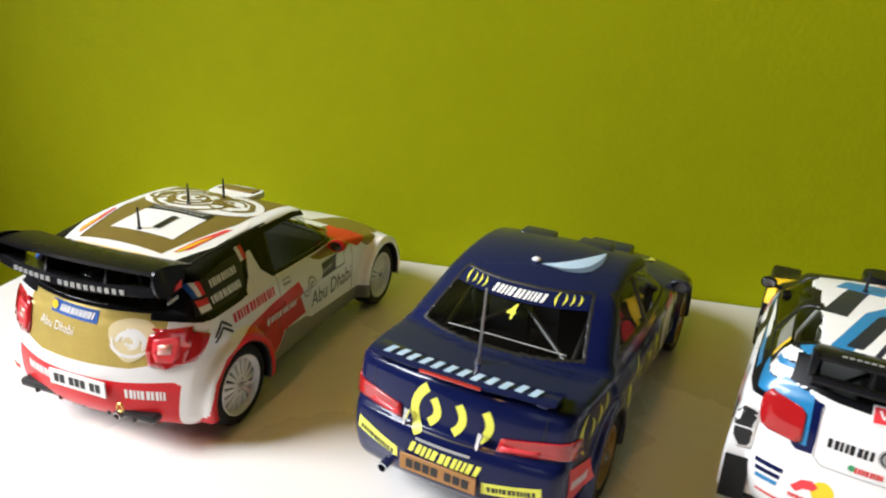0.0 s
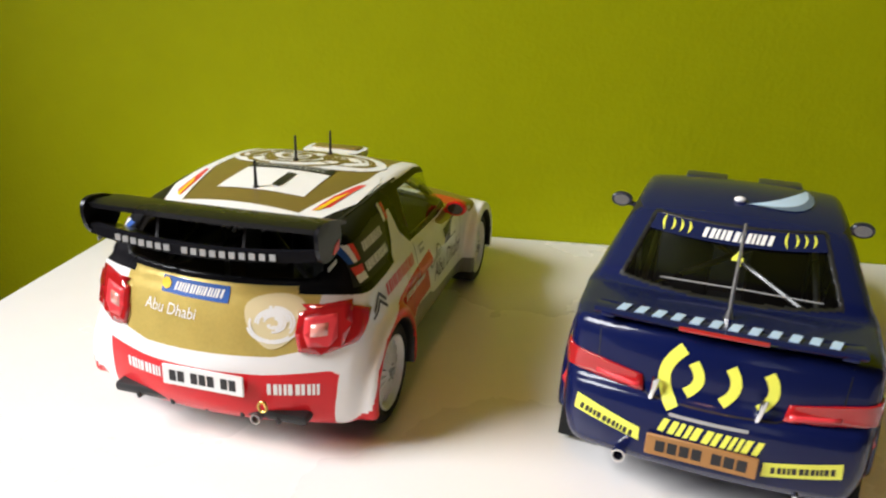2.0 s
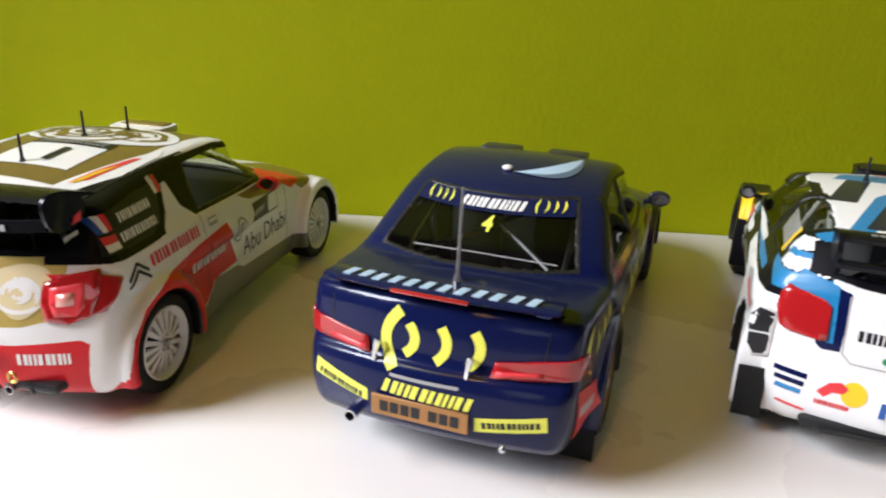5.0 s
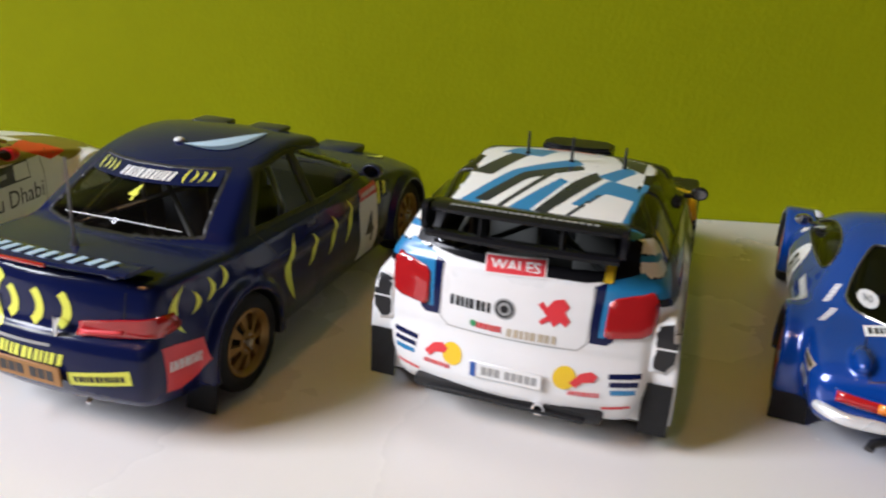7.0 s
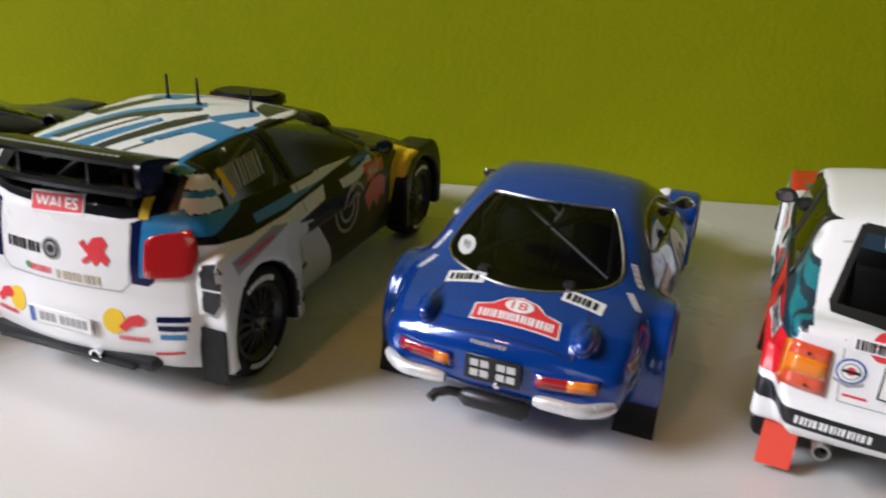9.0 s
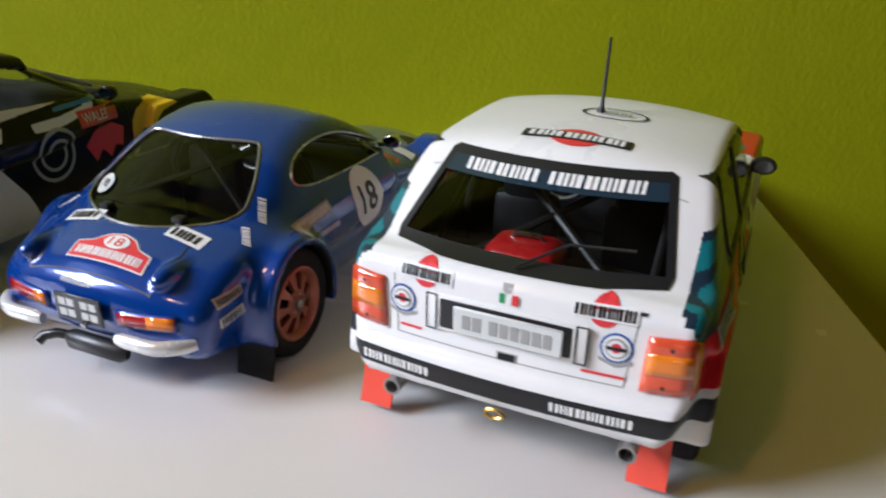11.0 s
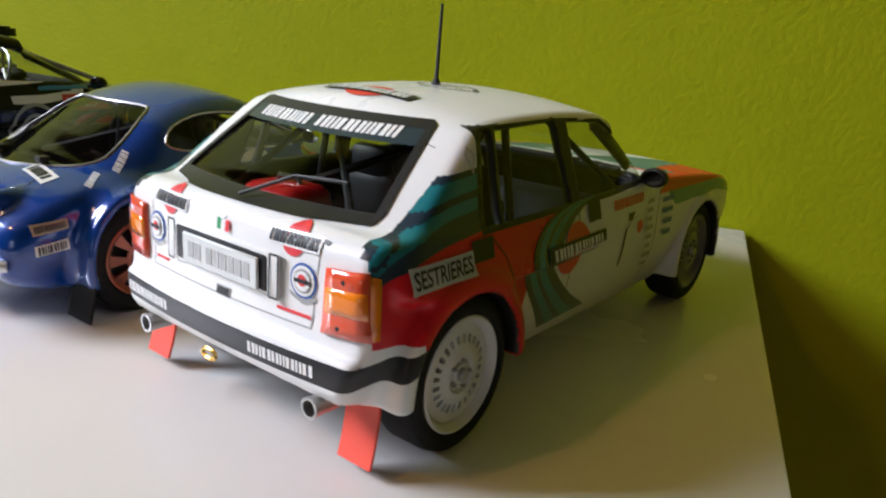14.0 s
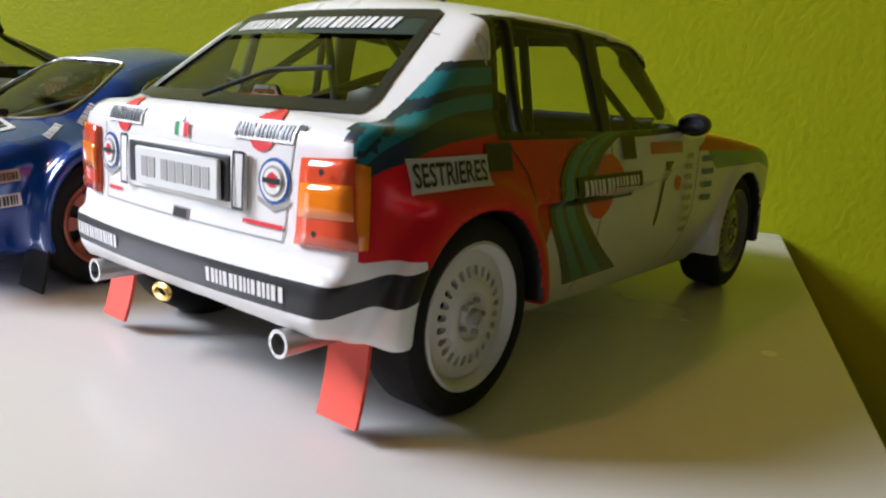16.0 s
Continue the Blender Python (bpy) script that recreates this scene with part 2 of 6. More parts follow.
xw, xe, ys, zc = ROOM
structure("wall_north", [((xw - 0.15, 0.0, 0.0), (xe + 0.15, 0.15, zc))], WALL, "lime green painted wall with fine roller texture")
structure("wall_east", [((xe, ys, 0.0), (xe + 0.15, -0.001, zc))], PLASTER, "plain beige plastered side wall")
structure("wall_south", [((xw - 0.15, ys - 0.15, 0), (WIN_X[0], ys, zc)), ((WIN_X[1], ys - 0.15, 0), (xe + 0.15, ys, zc)),
                         ((WIN_X[0], ys - 0.15, 0), (WIN_X[1], ys, WIN_Z[0])), ((WIN_X[0], ys - 0.15, WIN_Z[1]), (WIN_X[1], ys, zc))], PLASTER, "plain beige wall with a window opening")
structure("wall_west", [((xw - 0.15, ys, 0.0), (xw, SIDE_Y[0], zc)), ((xw - 0.15, SIDE_Y[1], 0.0), (xw, -0.001, zc)),
                        ((xw - 0.15, SIDE_Y[0], 0.0), (xw, SIDE_Y[1], SIDE_Z[0])), ((xw - 0.15, SIDE_Y[0], SIDE_Z[1]), (xw, SIDE_Y[1], zc))], PLASTER, "plain beige side wall with a window opening")
# unseen block, added to keep the side light off the wall's left end
structure("wall_pier", [((-0.78, -0.15, 0.0), (-0.62, -0.001, zc))], PLASTER, "unseen beige pier added to shade the left of the wall")
structure("floor", [((xw - 0.15, ys - 0.15, -0.1), (xe + 0.15, 0.15, 0.0))], FLOORING, "brown wooden floor of the room")
structure("ceiling", [((xw - 0.15, ys - 0.15, zc), (xe + 0.15, 0.15, zc + 0.1))], PLASTER, "plain beige ceiling of the room")


def window(name, lo, hi, axis, label):
    """A framed pane set into an opening; axis: the way through the wall."""
    root = tagged(new(name), label, "window", kind="structure")
    i, j = [k for k in range(3) if k != axis]
    mid = (lo[axis] + hi[axis]) / 2
    fw = 0.05
    for a0, a1, b0, b1 in ((lo[i], lo[i] + fw, lo[j], hi[j]), (hi[i] - fw, hi[i], lo[j], hi[j]), (lo[i] + fw, hi[i] - fw, lo[j], lo[j] + fw), (lo[i] + fw, hi[i] - fw, hi[j] - fw, hi[j])):
        p, q = [0, 0, 0], [0, 0, 0]
        p[axis], q[axis], p[i], q[i], p[j], q[j] = mid - 0.02, mid + 0.02, a0, a1, b0, b1
        bm = bmesh.new()
        box(bm, p, q, 0.004)
        part("window_frame", bm, FRAME, root)
    p, q = [0, 0, 0], [0, 0, 0]
    p[axis], q[axis], p[i], q[i], p[j], q[j] = mid - 0.003, mid + 0.003, lo[i] + fw, hi[i] - fw, lo[j] + fw, hi[j] - fw
    bm = bmesh.new()
    box(bm, p, q)
    part("pane", bm, PANE, root, smooth=False).visible_shadow = False


# window_1 is an addition out of view, round the fill lamp
window("window_1", (WIN_X[0], ys - 0.13, WIN_Z[0]), (WIN_X[1], ys - 0.05, WIN_Z[1]), 1, "unseen white-framed window added behind for the fill lamp")
window("window_2", (xw - 0.13, SIDE_Y[0], SIDE_Z[0]), (xw - 0.05, SIDE_Y[1], SIDE_Z[1]), 0, "white-framed window in the side wall")

# pendant lamp whose warm light falls from above
lamp = tagged(new("pendant_lamp"), "small warm ceiling lamp hanging on a cord", "lamp")
lamp.location = LAMP
bm = bmesh.new()
tube(bm, [(0, 0, 0.09), (0, 0, zc - LAMP[2])], 0.004)
part("cord", bm, BLACK, lamp)
bm = bmesh.new()
tube(bm, [(0, 0, 0.10), (0, 0, 0.06)], 0.02)
part("socket", bm, BLACK, lamp)

shelf = tagged(new("shelf"), "glossy white laminate shelf board against the green wall", "shelf")
bm = bmesh.new()
box(bm, (X0, -DEPTH, Z - 0.038), (X1, -0.001, Z), 0.0012)
part("board", bm, SHELF, shelf)
for bx in (X0 + 0.12, X1 - 0.12):
    bm = bmesh.new()
    box(bm, (bx - 0.012, -0.30, Z - 0.058), (bx + 0.012, -0.001, Z - 0.038), 0.002)
    box(bm, (bx - 0.012, -0.02, Z - 0.25), (bx + 0.012, -0.001, Z - 0.058), 0.002)
    part("bracket", bm, STEEL, shelf)


# ---- car kit: bodies are smooth solids made from a few outlines, in millimetres ----
# x to the car's right, y forward from the rear axle, z up from the ground
def chaikin(poly, times=2):
    p = np.array(poly, float)
    for _ in range(times):
        q = np.roll(p, -1, 0)
        p = np.stack([p * 0.75 + q * 0.25, p * 0.25 + q * 0.75], 1).reshape(-1, 2)
    return p


def poly_dist(poly, u, v):
    """Signed distance to a closed outline, minus inside."""
    d = np.full(u.shape, 1e9)
    s = np.zeros(u.shape, bool)
    q = np.roll(poly, -1, 0)
    for (ax, ay), (bx, by) in zip(poly, q):
        ex, ey = bx - ax, by - ay
        wx, wy = u - ax, v - ay
        h = np.clip((wx * ex + wy * ey) / (ex * ex + ey * ey + 1e-9), 0, 1)
        d = np.minimum(d, (wx - ex * h) ** 2 + (wy - ey * h) ** 2)
        s ^= ((ay > v) != (by > v)) & (u < ex * (v - ay) / (by - ay + 1e-12) + ax)
    return np.where(s, -1, 1) * np.sqrt(d)


class Outline:
    """A distance table of a side outline in (y, z)."""
    def __init__(self, poly, smooth=2):
        p = chaikin(poly, smooth) if smooth else np.array(poly, float)
        self.y0, self.z0, self.h = p[:, 0].min() - 14, p[:, 1].min() - 14, 0.6
        ny, nz = int((np.ptp(p[:, 0]) + 28) / self.h), int((np.ptp(p[:, 1]) + 28) / self.h)
        gy, gz = np.meshgrid(self.y0 + np.arange(ny) * self.h, self.z0 + np.arange(nz) * self.h, indexing="ij")
        self.t = poly_dist(p, gy, gz)

    def __call__(self, y, z):
        fy = np.clip((y - self.y0) / self.h, 0, self.t.shape[0] - 1.001)
        fz = np.clip((z - self.z0) / self.h, 0, self.t.shape[1] - 1.001)
        i, j = fy.astype(int), fz.astype(int)
        a, b = fy - i, fz - j
        t = self.t
        return (t[i, j] * (1 - a) + t[i + 1, j] * a) * (1 - b) + (t[i, j + 1] * (1 - a) + t[i + 1, j + 1] * a) * b


def smax(a, b, k):
    h = np.clip(0.5 + 0.5 * (a - b) / k, 0, 1)
    return b * (1 - h) + a * h + k * h * (1 - h)


def smin(a, b, k):
    return -smax(-a, -b, k)


def curve(y, pts):
    """Smooth interpolation of a few (position, value) pairs."""
    xs, vs = np.array(pts, float).T
    g = np.linspace(xs[0], xs[-1], 200)
    f = np.interp(g, xs, vs)
    k = np.ones(15) / 15
    f = np.convolve(np.pad(f, 7, mode="edge"), k, "valid")
    return np.interp(y, g, f)


def surface(f, lo, hi, h):
    """Surface net of the solid f < 0 for x >= 0, mirrored; returns vertices and quads."""
    nx, ny, nz = [int((b - a) / h) + 1 for a, b in zip(lo, hi)]
    X, Y, Zg = np.meshgrid(lo[0] + np.arange(nx) * h, lo[1] + np.arange(ny) * h, lo[2] + np.arange(nz) * h, indexing="ij")
    D = f(X, Y, Zg)
    S = D < 0
    C = sum(S[i:nx - 1 + i, j:ny - 1 + j, k:nz - 1 + k].astype(int) for i in (0, 1) for j in (0, 1) for k in (0, 1))
    act = (C > 0) & (C < 8)
    ids = -np.ones(act.shape, int)
    ids[act] = np.arange(act.sum())
    ii, jj, kk = np.nonzero(act)
    # mean of edge crossings
    acc, cnt = np.zeros((len(ii), 3)), np.zeros(len(ii))
    for ax in range(3):
        o = [0, 1, 2]
        o.remove(ax)
        for a in (0, 1):
            for b in (0, 1):
                off = np.zeros(3, int)
                off[o[0]], off[o[1]] = a, b
                e = off.copy()
                e[ax] = 1
                d0 = D[ii + off[0], jj + off[1], kk + off[2]]
                d1 = D[ii + e[0], jj + e[1], kk + e[2]]
                hit = (d0 < 0) != (d1 < 0)
                t = np.where(hit, d0 / np.where(hit, d0 - d1, 1), 0)
                p = np.tile(off.astype(float), (len(ii), 1))
                p[:, ax] += t
                acc[hit] += p[hit]
                cnt += hit
    V = (np.stack([ii, jj, kk], 1) + acc / cnt[:, None]) * h + np.array(lo)
    quads = []
    for ax in range(3):
        o = [(1, 2), (2, 0), (0, 1)][ax]
        sl0, sl1 = [slice(1, -1)] * 3, [slice(1, -1)] * 3
        sl0[ax], sl1[ax] = slice(0, -1), slice(1, None)
        A, B = S[tuple(sl0)], S[tuple(sl1)]
        for flip in (False, True):
            m = (A & ~B) if not flip else (~A & B)
            q = np.stack(np.nonzero(m), 1)
            q += np.array([0 if i == ax else 1 for i in range(3)])
            c = []
            for a, b in ((0, 0), (1, 0), (1, 1), (0, 1)):
                r = q.copy()
                r[:, o[0]] -= a
                r[:, o[1]] -= b
                c.append(ids[r[:, 0], r[:, 1], r[:, 2]])
            c = np.stack(c, 1)
            quads.append(c[:, ::-1] if flip else c)
    Q = np.concatenate(quads)
    for _ in range(3):
        V = project(f, V)
    # keep x >= 0 and mirror
    mid = np.abs(V[:, 0]) < h * 0.75
    V[mid, 0] = 0
    keep = V[:, 0] >= 0
    Q = Q[keep[Q].all(1)]
    Q = Q[~(V[Q][:, :, 0] == 0).all(1)]
    mirror = np.arange(len(V)) + len(V)
    mirror[V[:, 0] == 0] = np.nonzero(V[:, 0] == 0)[0]
    W = V.copy()
    W[:, 0] *= -1
    V, Q = np.concatenate([V, W]), np.concatenate([Q, mirror[Q][:, ::-1]])
    used = np.unique(Q)
    m = np.zeros(len(V), int)
    m[used] = np.arange(len(used))
    return V[used], m[Q]


def gradient(f, V, e=0.25):
    g = np.zeros_like(V)
    for i in range(3):
        d = np.zeros(3)
        d[i] = e
        a, b = V + d, V - d
        g[:, i] = f(a[:, 0], a[:, 1], a[:, 2]) - f(b[:, 0], b[:, 1], b[:, 2])
    return g / (2 * e)


def project(f, V):
    g = gradient(f, V)
    d = f(V[:, 0], V[:, 1], V[:, 2])
    step = g * (d / np.maximum((g ** 2).sum(1), 0.2))[:, None]
    return V - np.clip(step, -0.8, 0.8)


VIEWS = {"rear": (0, 2, (0, -1, 0)), "right": (1, 2, (1, 0, 0)), "left": (1, 2, (-1, 0, 0)), "top": (0, 1, (0, 0, 1)), "front": (0, 2, (0, 1, 0))}


class Body:
    """The painted shell of a car: faces are given to panes, paints and wheel wells by outlines."""
    def __init__(self, f, lo, hi, h=1.3):
        self.f, self.h = (lambda x, y, z: f(np.abs(x), y, z)), h
        V, self.Q = surface(self.f, lo, hi, h)
        self.V = V
        self.tag = np.zeros(len(self.Q), int)
        self.mats = []
        g = gradient(self.f, V)
        self.N = g / np.maximum(np.linalg.norm(g, axis=1), 1e-6)[:, None]
        from mathutils.bvhtree import BVHTree
        self.tree = BVHTree.FromPolygons([tuple(v) for v in V], [tuple(q) for q in self.Q])

    def mat(self, m):
        if m not in self.mats:
            self.mats.append(m)
        return self.mats.index(m)

    def zone(self, view, poly, m, smooth=0, facing=0.2, limit=None, only=None):
        """Gives the faces inside an outline seen from a side to a paint, and draws their border onto it."""
        a, b, d = VIEWS[view]
        p = chaikin(poly, smooth) if smooth else np.array(poly, float)
        C = self.V[self.Q].mean(1)
        n = self.N[self.Q].mean(1) @ np.array(d)
        ok = n > facing
        if limit is not None:
            ok &= limit(C)
        if only is not None:
            ok &= np.isin(self.tag, [self.mat(o) for o in only])
        inside = np.zeros(len(self.Q), bool)
        k = np.nonzero(ok)[0]
        inside[k] = poly_dist(p, C[k, a], C[k, b]) < 0
        hitv, outv = np.zeros(len(self.V), bool), np.zeros(len(self.V), bool)
        hitv[self.Q[inside]] = True
        outv[self.Q[ok & ~inside]] = True
        e = np.nonzero(hitv & outv)[0]
        if len(e):
            u, v = self.V[e, a], self.V[e, b]
            best, bu, bv = np.full(len(e), 1e9), u.copy(), v.copy()
            for (ax, ay), (cx, cy) in zip(p, np.roll(p, -1, 0)):
                ex, ey = cx - ax, cy - ay
                t = np.clip(((u - ax) * ex + (v - ay) * ey) / (ex * ex + ey * ey + 1e-9), 0, 1)
                qu, qv = ax + ex * t, ay + ey * t
                dd = (qu - u) ** 2 + (qv - v) ** 2
                w = dd < best
                best[w], bu[w], bv[w] = dd[w], qu[w], qv[w]
            w = best < (1.1 * self.h) ** 2
            P = self.V[e]
            P[w, a], P[w, b] = bu[w], bv[w]
            self.V[e] = project(self.f, P)
        self.tag[inside] = self.mat(m)
        return inside

    def side(self, poly, m, smooth=0, inside=24.0, only=None):
        """Paint on both flanks at once, by an outline in (y, z)."""
        return self.zone("right", poly, m, smooth, facing=-2, limit=lambda C: np.abs(C[:, 0]) > inside, only=only)

    def well(self, y, z, r, xin):
        """Blackens the inner faces of a wheel well."""
        C = self.V[self.Q].mean(1)
        n = self.N[self.Q].mean(1)
        rad = np.hypot(C[:, 1] - y, C[:, 2] - z)
        towards = (n[:, 1] * (C[:, 1] - y) + n[:, 2] * (C[:, 2] - z)) / np.maximum(rad, 1e-6)
        self.tag[(rad < r + 0.5) & ((towards < -0.6) | (np.abs(C[:, 0]) < xin + 1.5) & (rad < r))] = self.mat(BLACK)

    def build(self, parent, panes, inner=1.6):
        """Makes the shell with a dark lining, and the panes (paint that is glass) as parts of their own."""
        glassy = [self.mats.index(g) for g in panes if g in self.mats]
        shell = ~np.isin(self.tag, glassy)
        Q, n = self.Q[shell], len(self.V)
        V = np.concatenate([self.V, self.V - self.N * inner])
        edges = {}
        for q in Q:
            for i in range(4):
                k = (q[i], q[(i + 1) % 4])
                edges[k] = 1
        rim = [(b, a, a + n, b + n) for a, b in edges if (b, a) not in edges]
        lining = Q[:, ::-1] + n
        faces = np.concatenate([Q, lining] + ([np.array(rim)] if rim else []))
        idx = np.concatenate([self.tag[shell], np.full(len(lining), self.mat(INSIDE)), np.full(len(rim), self.mat(BLACK))])
        used = np.unique(faces)
        m = np.zeros(2 * n, int)
        m[used] = np.arange(len(used))
        link("body", mesh_of("body", V[used] * 0.001, m[faces], self.mats, idx), parent)
        # panes, split into connected pieces
        for g in glassy:
            Qg = self.Q[self.tag == g]
            if not len(Qg):
                continue
            lab = np.arange(n)
            while True:
                mn = lab[Qg].min(1)
                old = lab.copy()
                for c in range(4):
                    np.minimum.at(lab, Qg[:, c], mn)
                if (old == lab).all():
                    break
            roots = lab[Qg[:, 0]]
            for r in np.unique(roots):
                F = Qg[roots == r]
                if len(F) < 12:
                    continue
                u = np.unique(F)
                m = np.zeros(n, int)
                m[u] = np.arange(len(u))
                link("window_pane", mesh_of("window_pane", (self.V[u] - self.N[u] * 0.35) * 0.001, m[F], self.mats[g]), parent)


# 2D shapes for printed stickers, in millimetres
def rect(cx, cy, w, h, turn=0.0, skew=0.0):
    c, s = math.cos(radians(turn)), math.sin(radians(turn))
    pts = [(-w / 2 - skew / 2, -h / 2), (w / 2 - skew / 2, -h / 2), (w / 2 + skew / 2, h / 2), (-w / 2 + skew / 2, h / 2)]
    return [(cx + x * c - y * s, cy + x * s + y * c) for x, y in pts]


def disc(cx, cy, r, ry=None, n=28, a0=0, a1=360):
    ry = r if ry is None else ry
    full = abs(a1 - a0) >= 360
    k = n if full else n + 1
    return [(cx + r * math.cos(radians(a0 + (a1 - a0) * i / n)), cy + ry * math.sin(radians(a0 + (a1 - a0) * i / n))) for i in range(k)]


def crescent(cx, cy, h, thick, bulge, turn=0.0, n=12):
    """A moon shape that bulges to the right; turn in degrees."""
    out = []
    for i in range(n + 1):
        t = -1 + 2 * i / n
        out.append(((1 - t * t) * bulge, t * h / 2))
    for i in range(n - 1, 0, -1):
        t = -1 + 2 * i / n
        out.append(((1 - t * t) * (bulge - math.copysign(thick, bulge)), t * h / 2))
    c, s = math.cos(radians(turn)), math.sin(radians(turn))
    return [(cx + x * c - y * s, cy + x * s + y * c) for x, y in out]


def bracket(cx, cy, h, thick, bulge, turn=0.0, n=10):
    """A curved bracket of even width with blunt ends."""
    c, s = math.cos(radians(turn)), math.sin(radians(turn))
    line = [((1 - t * t) * bulge, t * h / 2) for t in [-1 + 2 * i / n for i in range(n + 1)]]
    return ribbon([(cx + x * c - y * s, cy + x * s + y * c) for x, y in line], thick)


def ring(cx, cy, r, w, ry=None, n=28):
    ry = r if ry is None else ry
    return [[(cx + rr * math.cos(math.tau * i / n), cy + rr * ry / r * math.sin(math.tau * i / n)) for rr, i in ((r, k), (r, k + 1), (r - w, k + 1), (r - w, k))] for k in range(n)]


def bars(cx, cy, w, h, count, turn=0.0, gap=0.16, slant=0.0):
    """A word that is only a row of plain upright bars, two for each character."""
    out, c, s = [], math.cos(radians(turn)), math.sin(radians(turn))
    wide = [(1.0, 0.78, 1.1, 0.9, 0.7)[i % 5] for i in range(count)]
    step, x = w / sum(wide), -w / 2
    for q in wide:
        thin = q * step - min(gap, 0.13) * w / count
        for k in (-1, 1):
            mid = x + q * step / 2 + k * thin * 0.31
            out.append(rect(cx + mid * c, cy + mid * s, thin * 0.38, h, turn, slant))
        x += q * step
    return out


def text_faces(word, cx, cy, height, width=None, turn=0.0, shear=0.0, bold=0.0):
    """Flat outlines of a word in the built-in font, as triangles."""
    cu = bpy.data.curves.new("word", "FONT")
    cu.body, cu.size, cu.shear, cu.offset, cu.resolution_u = word, 1.0, shear, bold, 3
    ob = bpy.data.objects.new("word", cu)
    scene.collection.objects.link(ob)
    bpy.context.view_layer.update()
    me = bpy.data.meshes.new_from_object(ob.evaluated_get(bpy.context.evaluated_depsgraph_get()))
    co = np.array([v.co[:2] for v in me.vertices])
    tris = [[tuple(co[i]) for i in p.vertices] for p in me.polygons]
    bpy.data.objects.remove(ob), bpy.data.curves.remove(cu), bpy.data.meshes.remove(me)
    lo, hi = co.min(0), co.max(0)
    sy = height / (hi[1] - lo[1])
    sx = sy if width is None else width / (hi[0] - lo[0])
    c, s = math.cos(radians(turn)), math.sin(radians(turn))
    out = []
    for t in tris:
        q = [((x - (lo[0] + hi[0]) / 2) * sx, (y - (lo[1] + hi[1]) / 2) * sy) for x, y in t]
        out.append([(cx + x * c - y * s, cy + x * s + y * c) for x, y in q])
    return out


class Car:
    def __init__(self, label, x, y, heading, size=(1.04, 1.01, 1.03)):
        self.root = tagged(new("model_car"), label, "model car", "row of model rally cars")
        self.root.matrix_basis = pose(x, y, Z, 0, 0, heading) @ Matrix.Diagonal((*size, 1))
        self.layer = 0

    def sticker(self, view, layers, name="sticker", label="", lift=0.22, step=3.0, tree=None):
        """Printed film on the body: layers of (outlines, material), each laid on the one before."""
        tree = tree or self.body.tree
        a, b, d = VIEWS[view]
        d = Vector(d)
        verts, faces, idx, mats = [], [], [], []
        for k, (polys, m) in enumerate(layers):
            if polys and not isinstance(polys[0][0], (tuple, list)):
                polys = [polys]
            if m not in mats:
                mats.append(m)
            bm = bmesh.new()
            for p in polys:
                if view == "left":
                    p = p[::-1]
                try:
                    bm.faces.new([bm.verts.new((u, v, 0)) for u, v in p])
                except ValueError:
                    pass
            bm.normal_update()
            bmesh.ops.triangulate(bm, faces=[f for f in bm.faces if len(f.verts) > 4], ngon_method="EAR_CLIP")
            for ax in (0, 1):
                vals = [v.co[ax] for v in bm.verts]
                lo, hi = min(vals), max(vals)
                n = int((hi - lo) / step)
                for i in range(1, n + 1):
                    co = [0, 0, 0]
                    no = [0, 0, 0]
                    co[ax], no[ax] = lo + (hi - lo) * i / (n + 1), 1
                    bmesh.ops.bisect_plane(bm, geom=bm.verts[:] + bm.edges[:] + bm.faces[:], plane_co=co, plane_no=no, dist=1e-5)
            base = len(verts)
            bm.verts.ensure_lookup_table()
            miss, steep, deep = set(), set(), {}
            for v in bm.verts:
                p = [0.0, 0.0, 0.0]
                p[a], p[b] = v.co.x, v.co.y
                o = Vector(p) + d * 300
                hit, nor, _, _ = tree.ray_cast(o, -d)
                if hit is None:
                    hit, nor, _, _ = tree.find_nearest(Vector(p))
                    miss.add(v.index)
                if nor.dot(d) < 0:
                    nor = -nor
                if nor.dot(d) < 0.12:
                    steep.add(v.index)
                deep[v.index] = hit.dot(d)
                verts.append((hit + nor * (lift + 0.12 * k)) * 0.001)
            for f in bm.faces:
                vs = [v.index for v in f.verts]
                if len(miss.intersection(vs)) == len(vs) or len(steep.intersection(vs)) == len(vs):
                    continue
                far = [deep[i] for i in vs]
                span = max((p.co - q.co).length for p in f.verts for q in f.verts)
                if max(far) - min(far) > 1.2 + 2.2 * span:
                    continue
                e = (f.verts[1].co - f.verts[0].co).cross(f.verts[2].co - f.verts[1].co).z
                want = {"rear": 1, "right": 1, "top": 1, "left": -1, "front": -1}[view]
                faces.append([base + i for i in (vs if e * want > 0 else vs[::-1])])
                idx.append(mats.index(m))
            bm.free()
        return link(name, mesh_of(name, verts, faces, mats, idx), self.root, label)

    def shorten_tail(self, share):
        """Shortens all that lies behind the rear axle to this share of its length."""
        bpy.context.view_layer.update()
        back = self.root.matrix_world.inverted()
        for ob in self.root.children_recursive:
            if ob.type != "MESH" or (ob.parent is not self.root and ob.parent.name.startswith("wheel")) or ob.name.startswith(("tyre", "rim", "hub", "brake_disc")):
                continue
            m = back @ ob.matrix_world
            inv = m.inverted()
            for v in ob.data.vertices:
                p = m @ v.co
                if p.y < 0:
                    p.y *= share
                    v.co = inv @ p

    def add(self, name, bm, mat, label="", parent=None, smooth=True):
        """A part drawn in millimetres."""
        for v in bm.verts:
            v.co *= 0.001
        return part(name, bm, mat, parent or self.root, label, smooth)

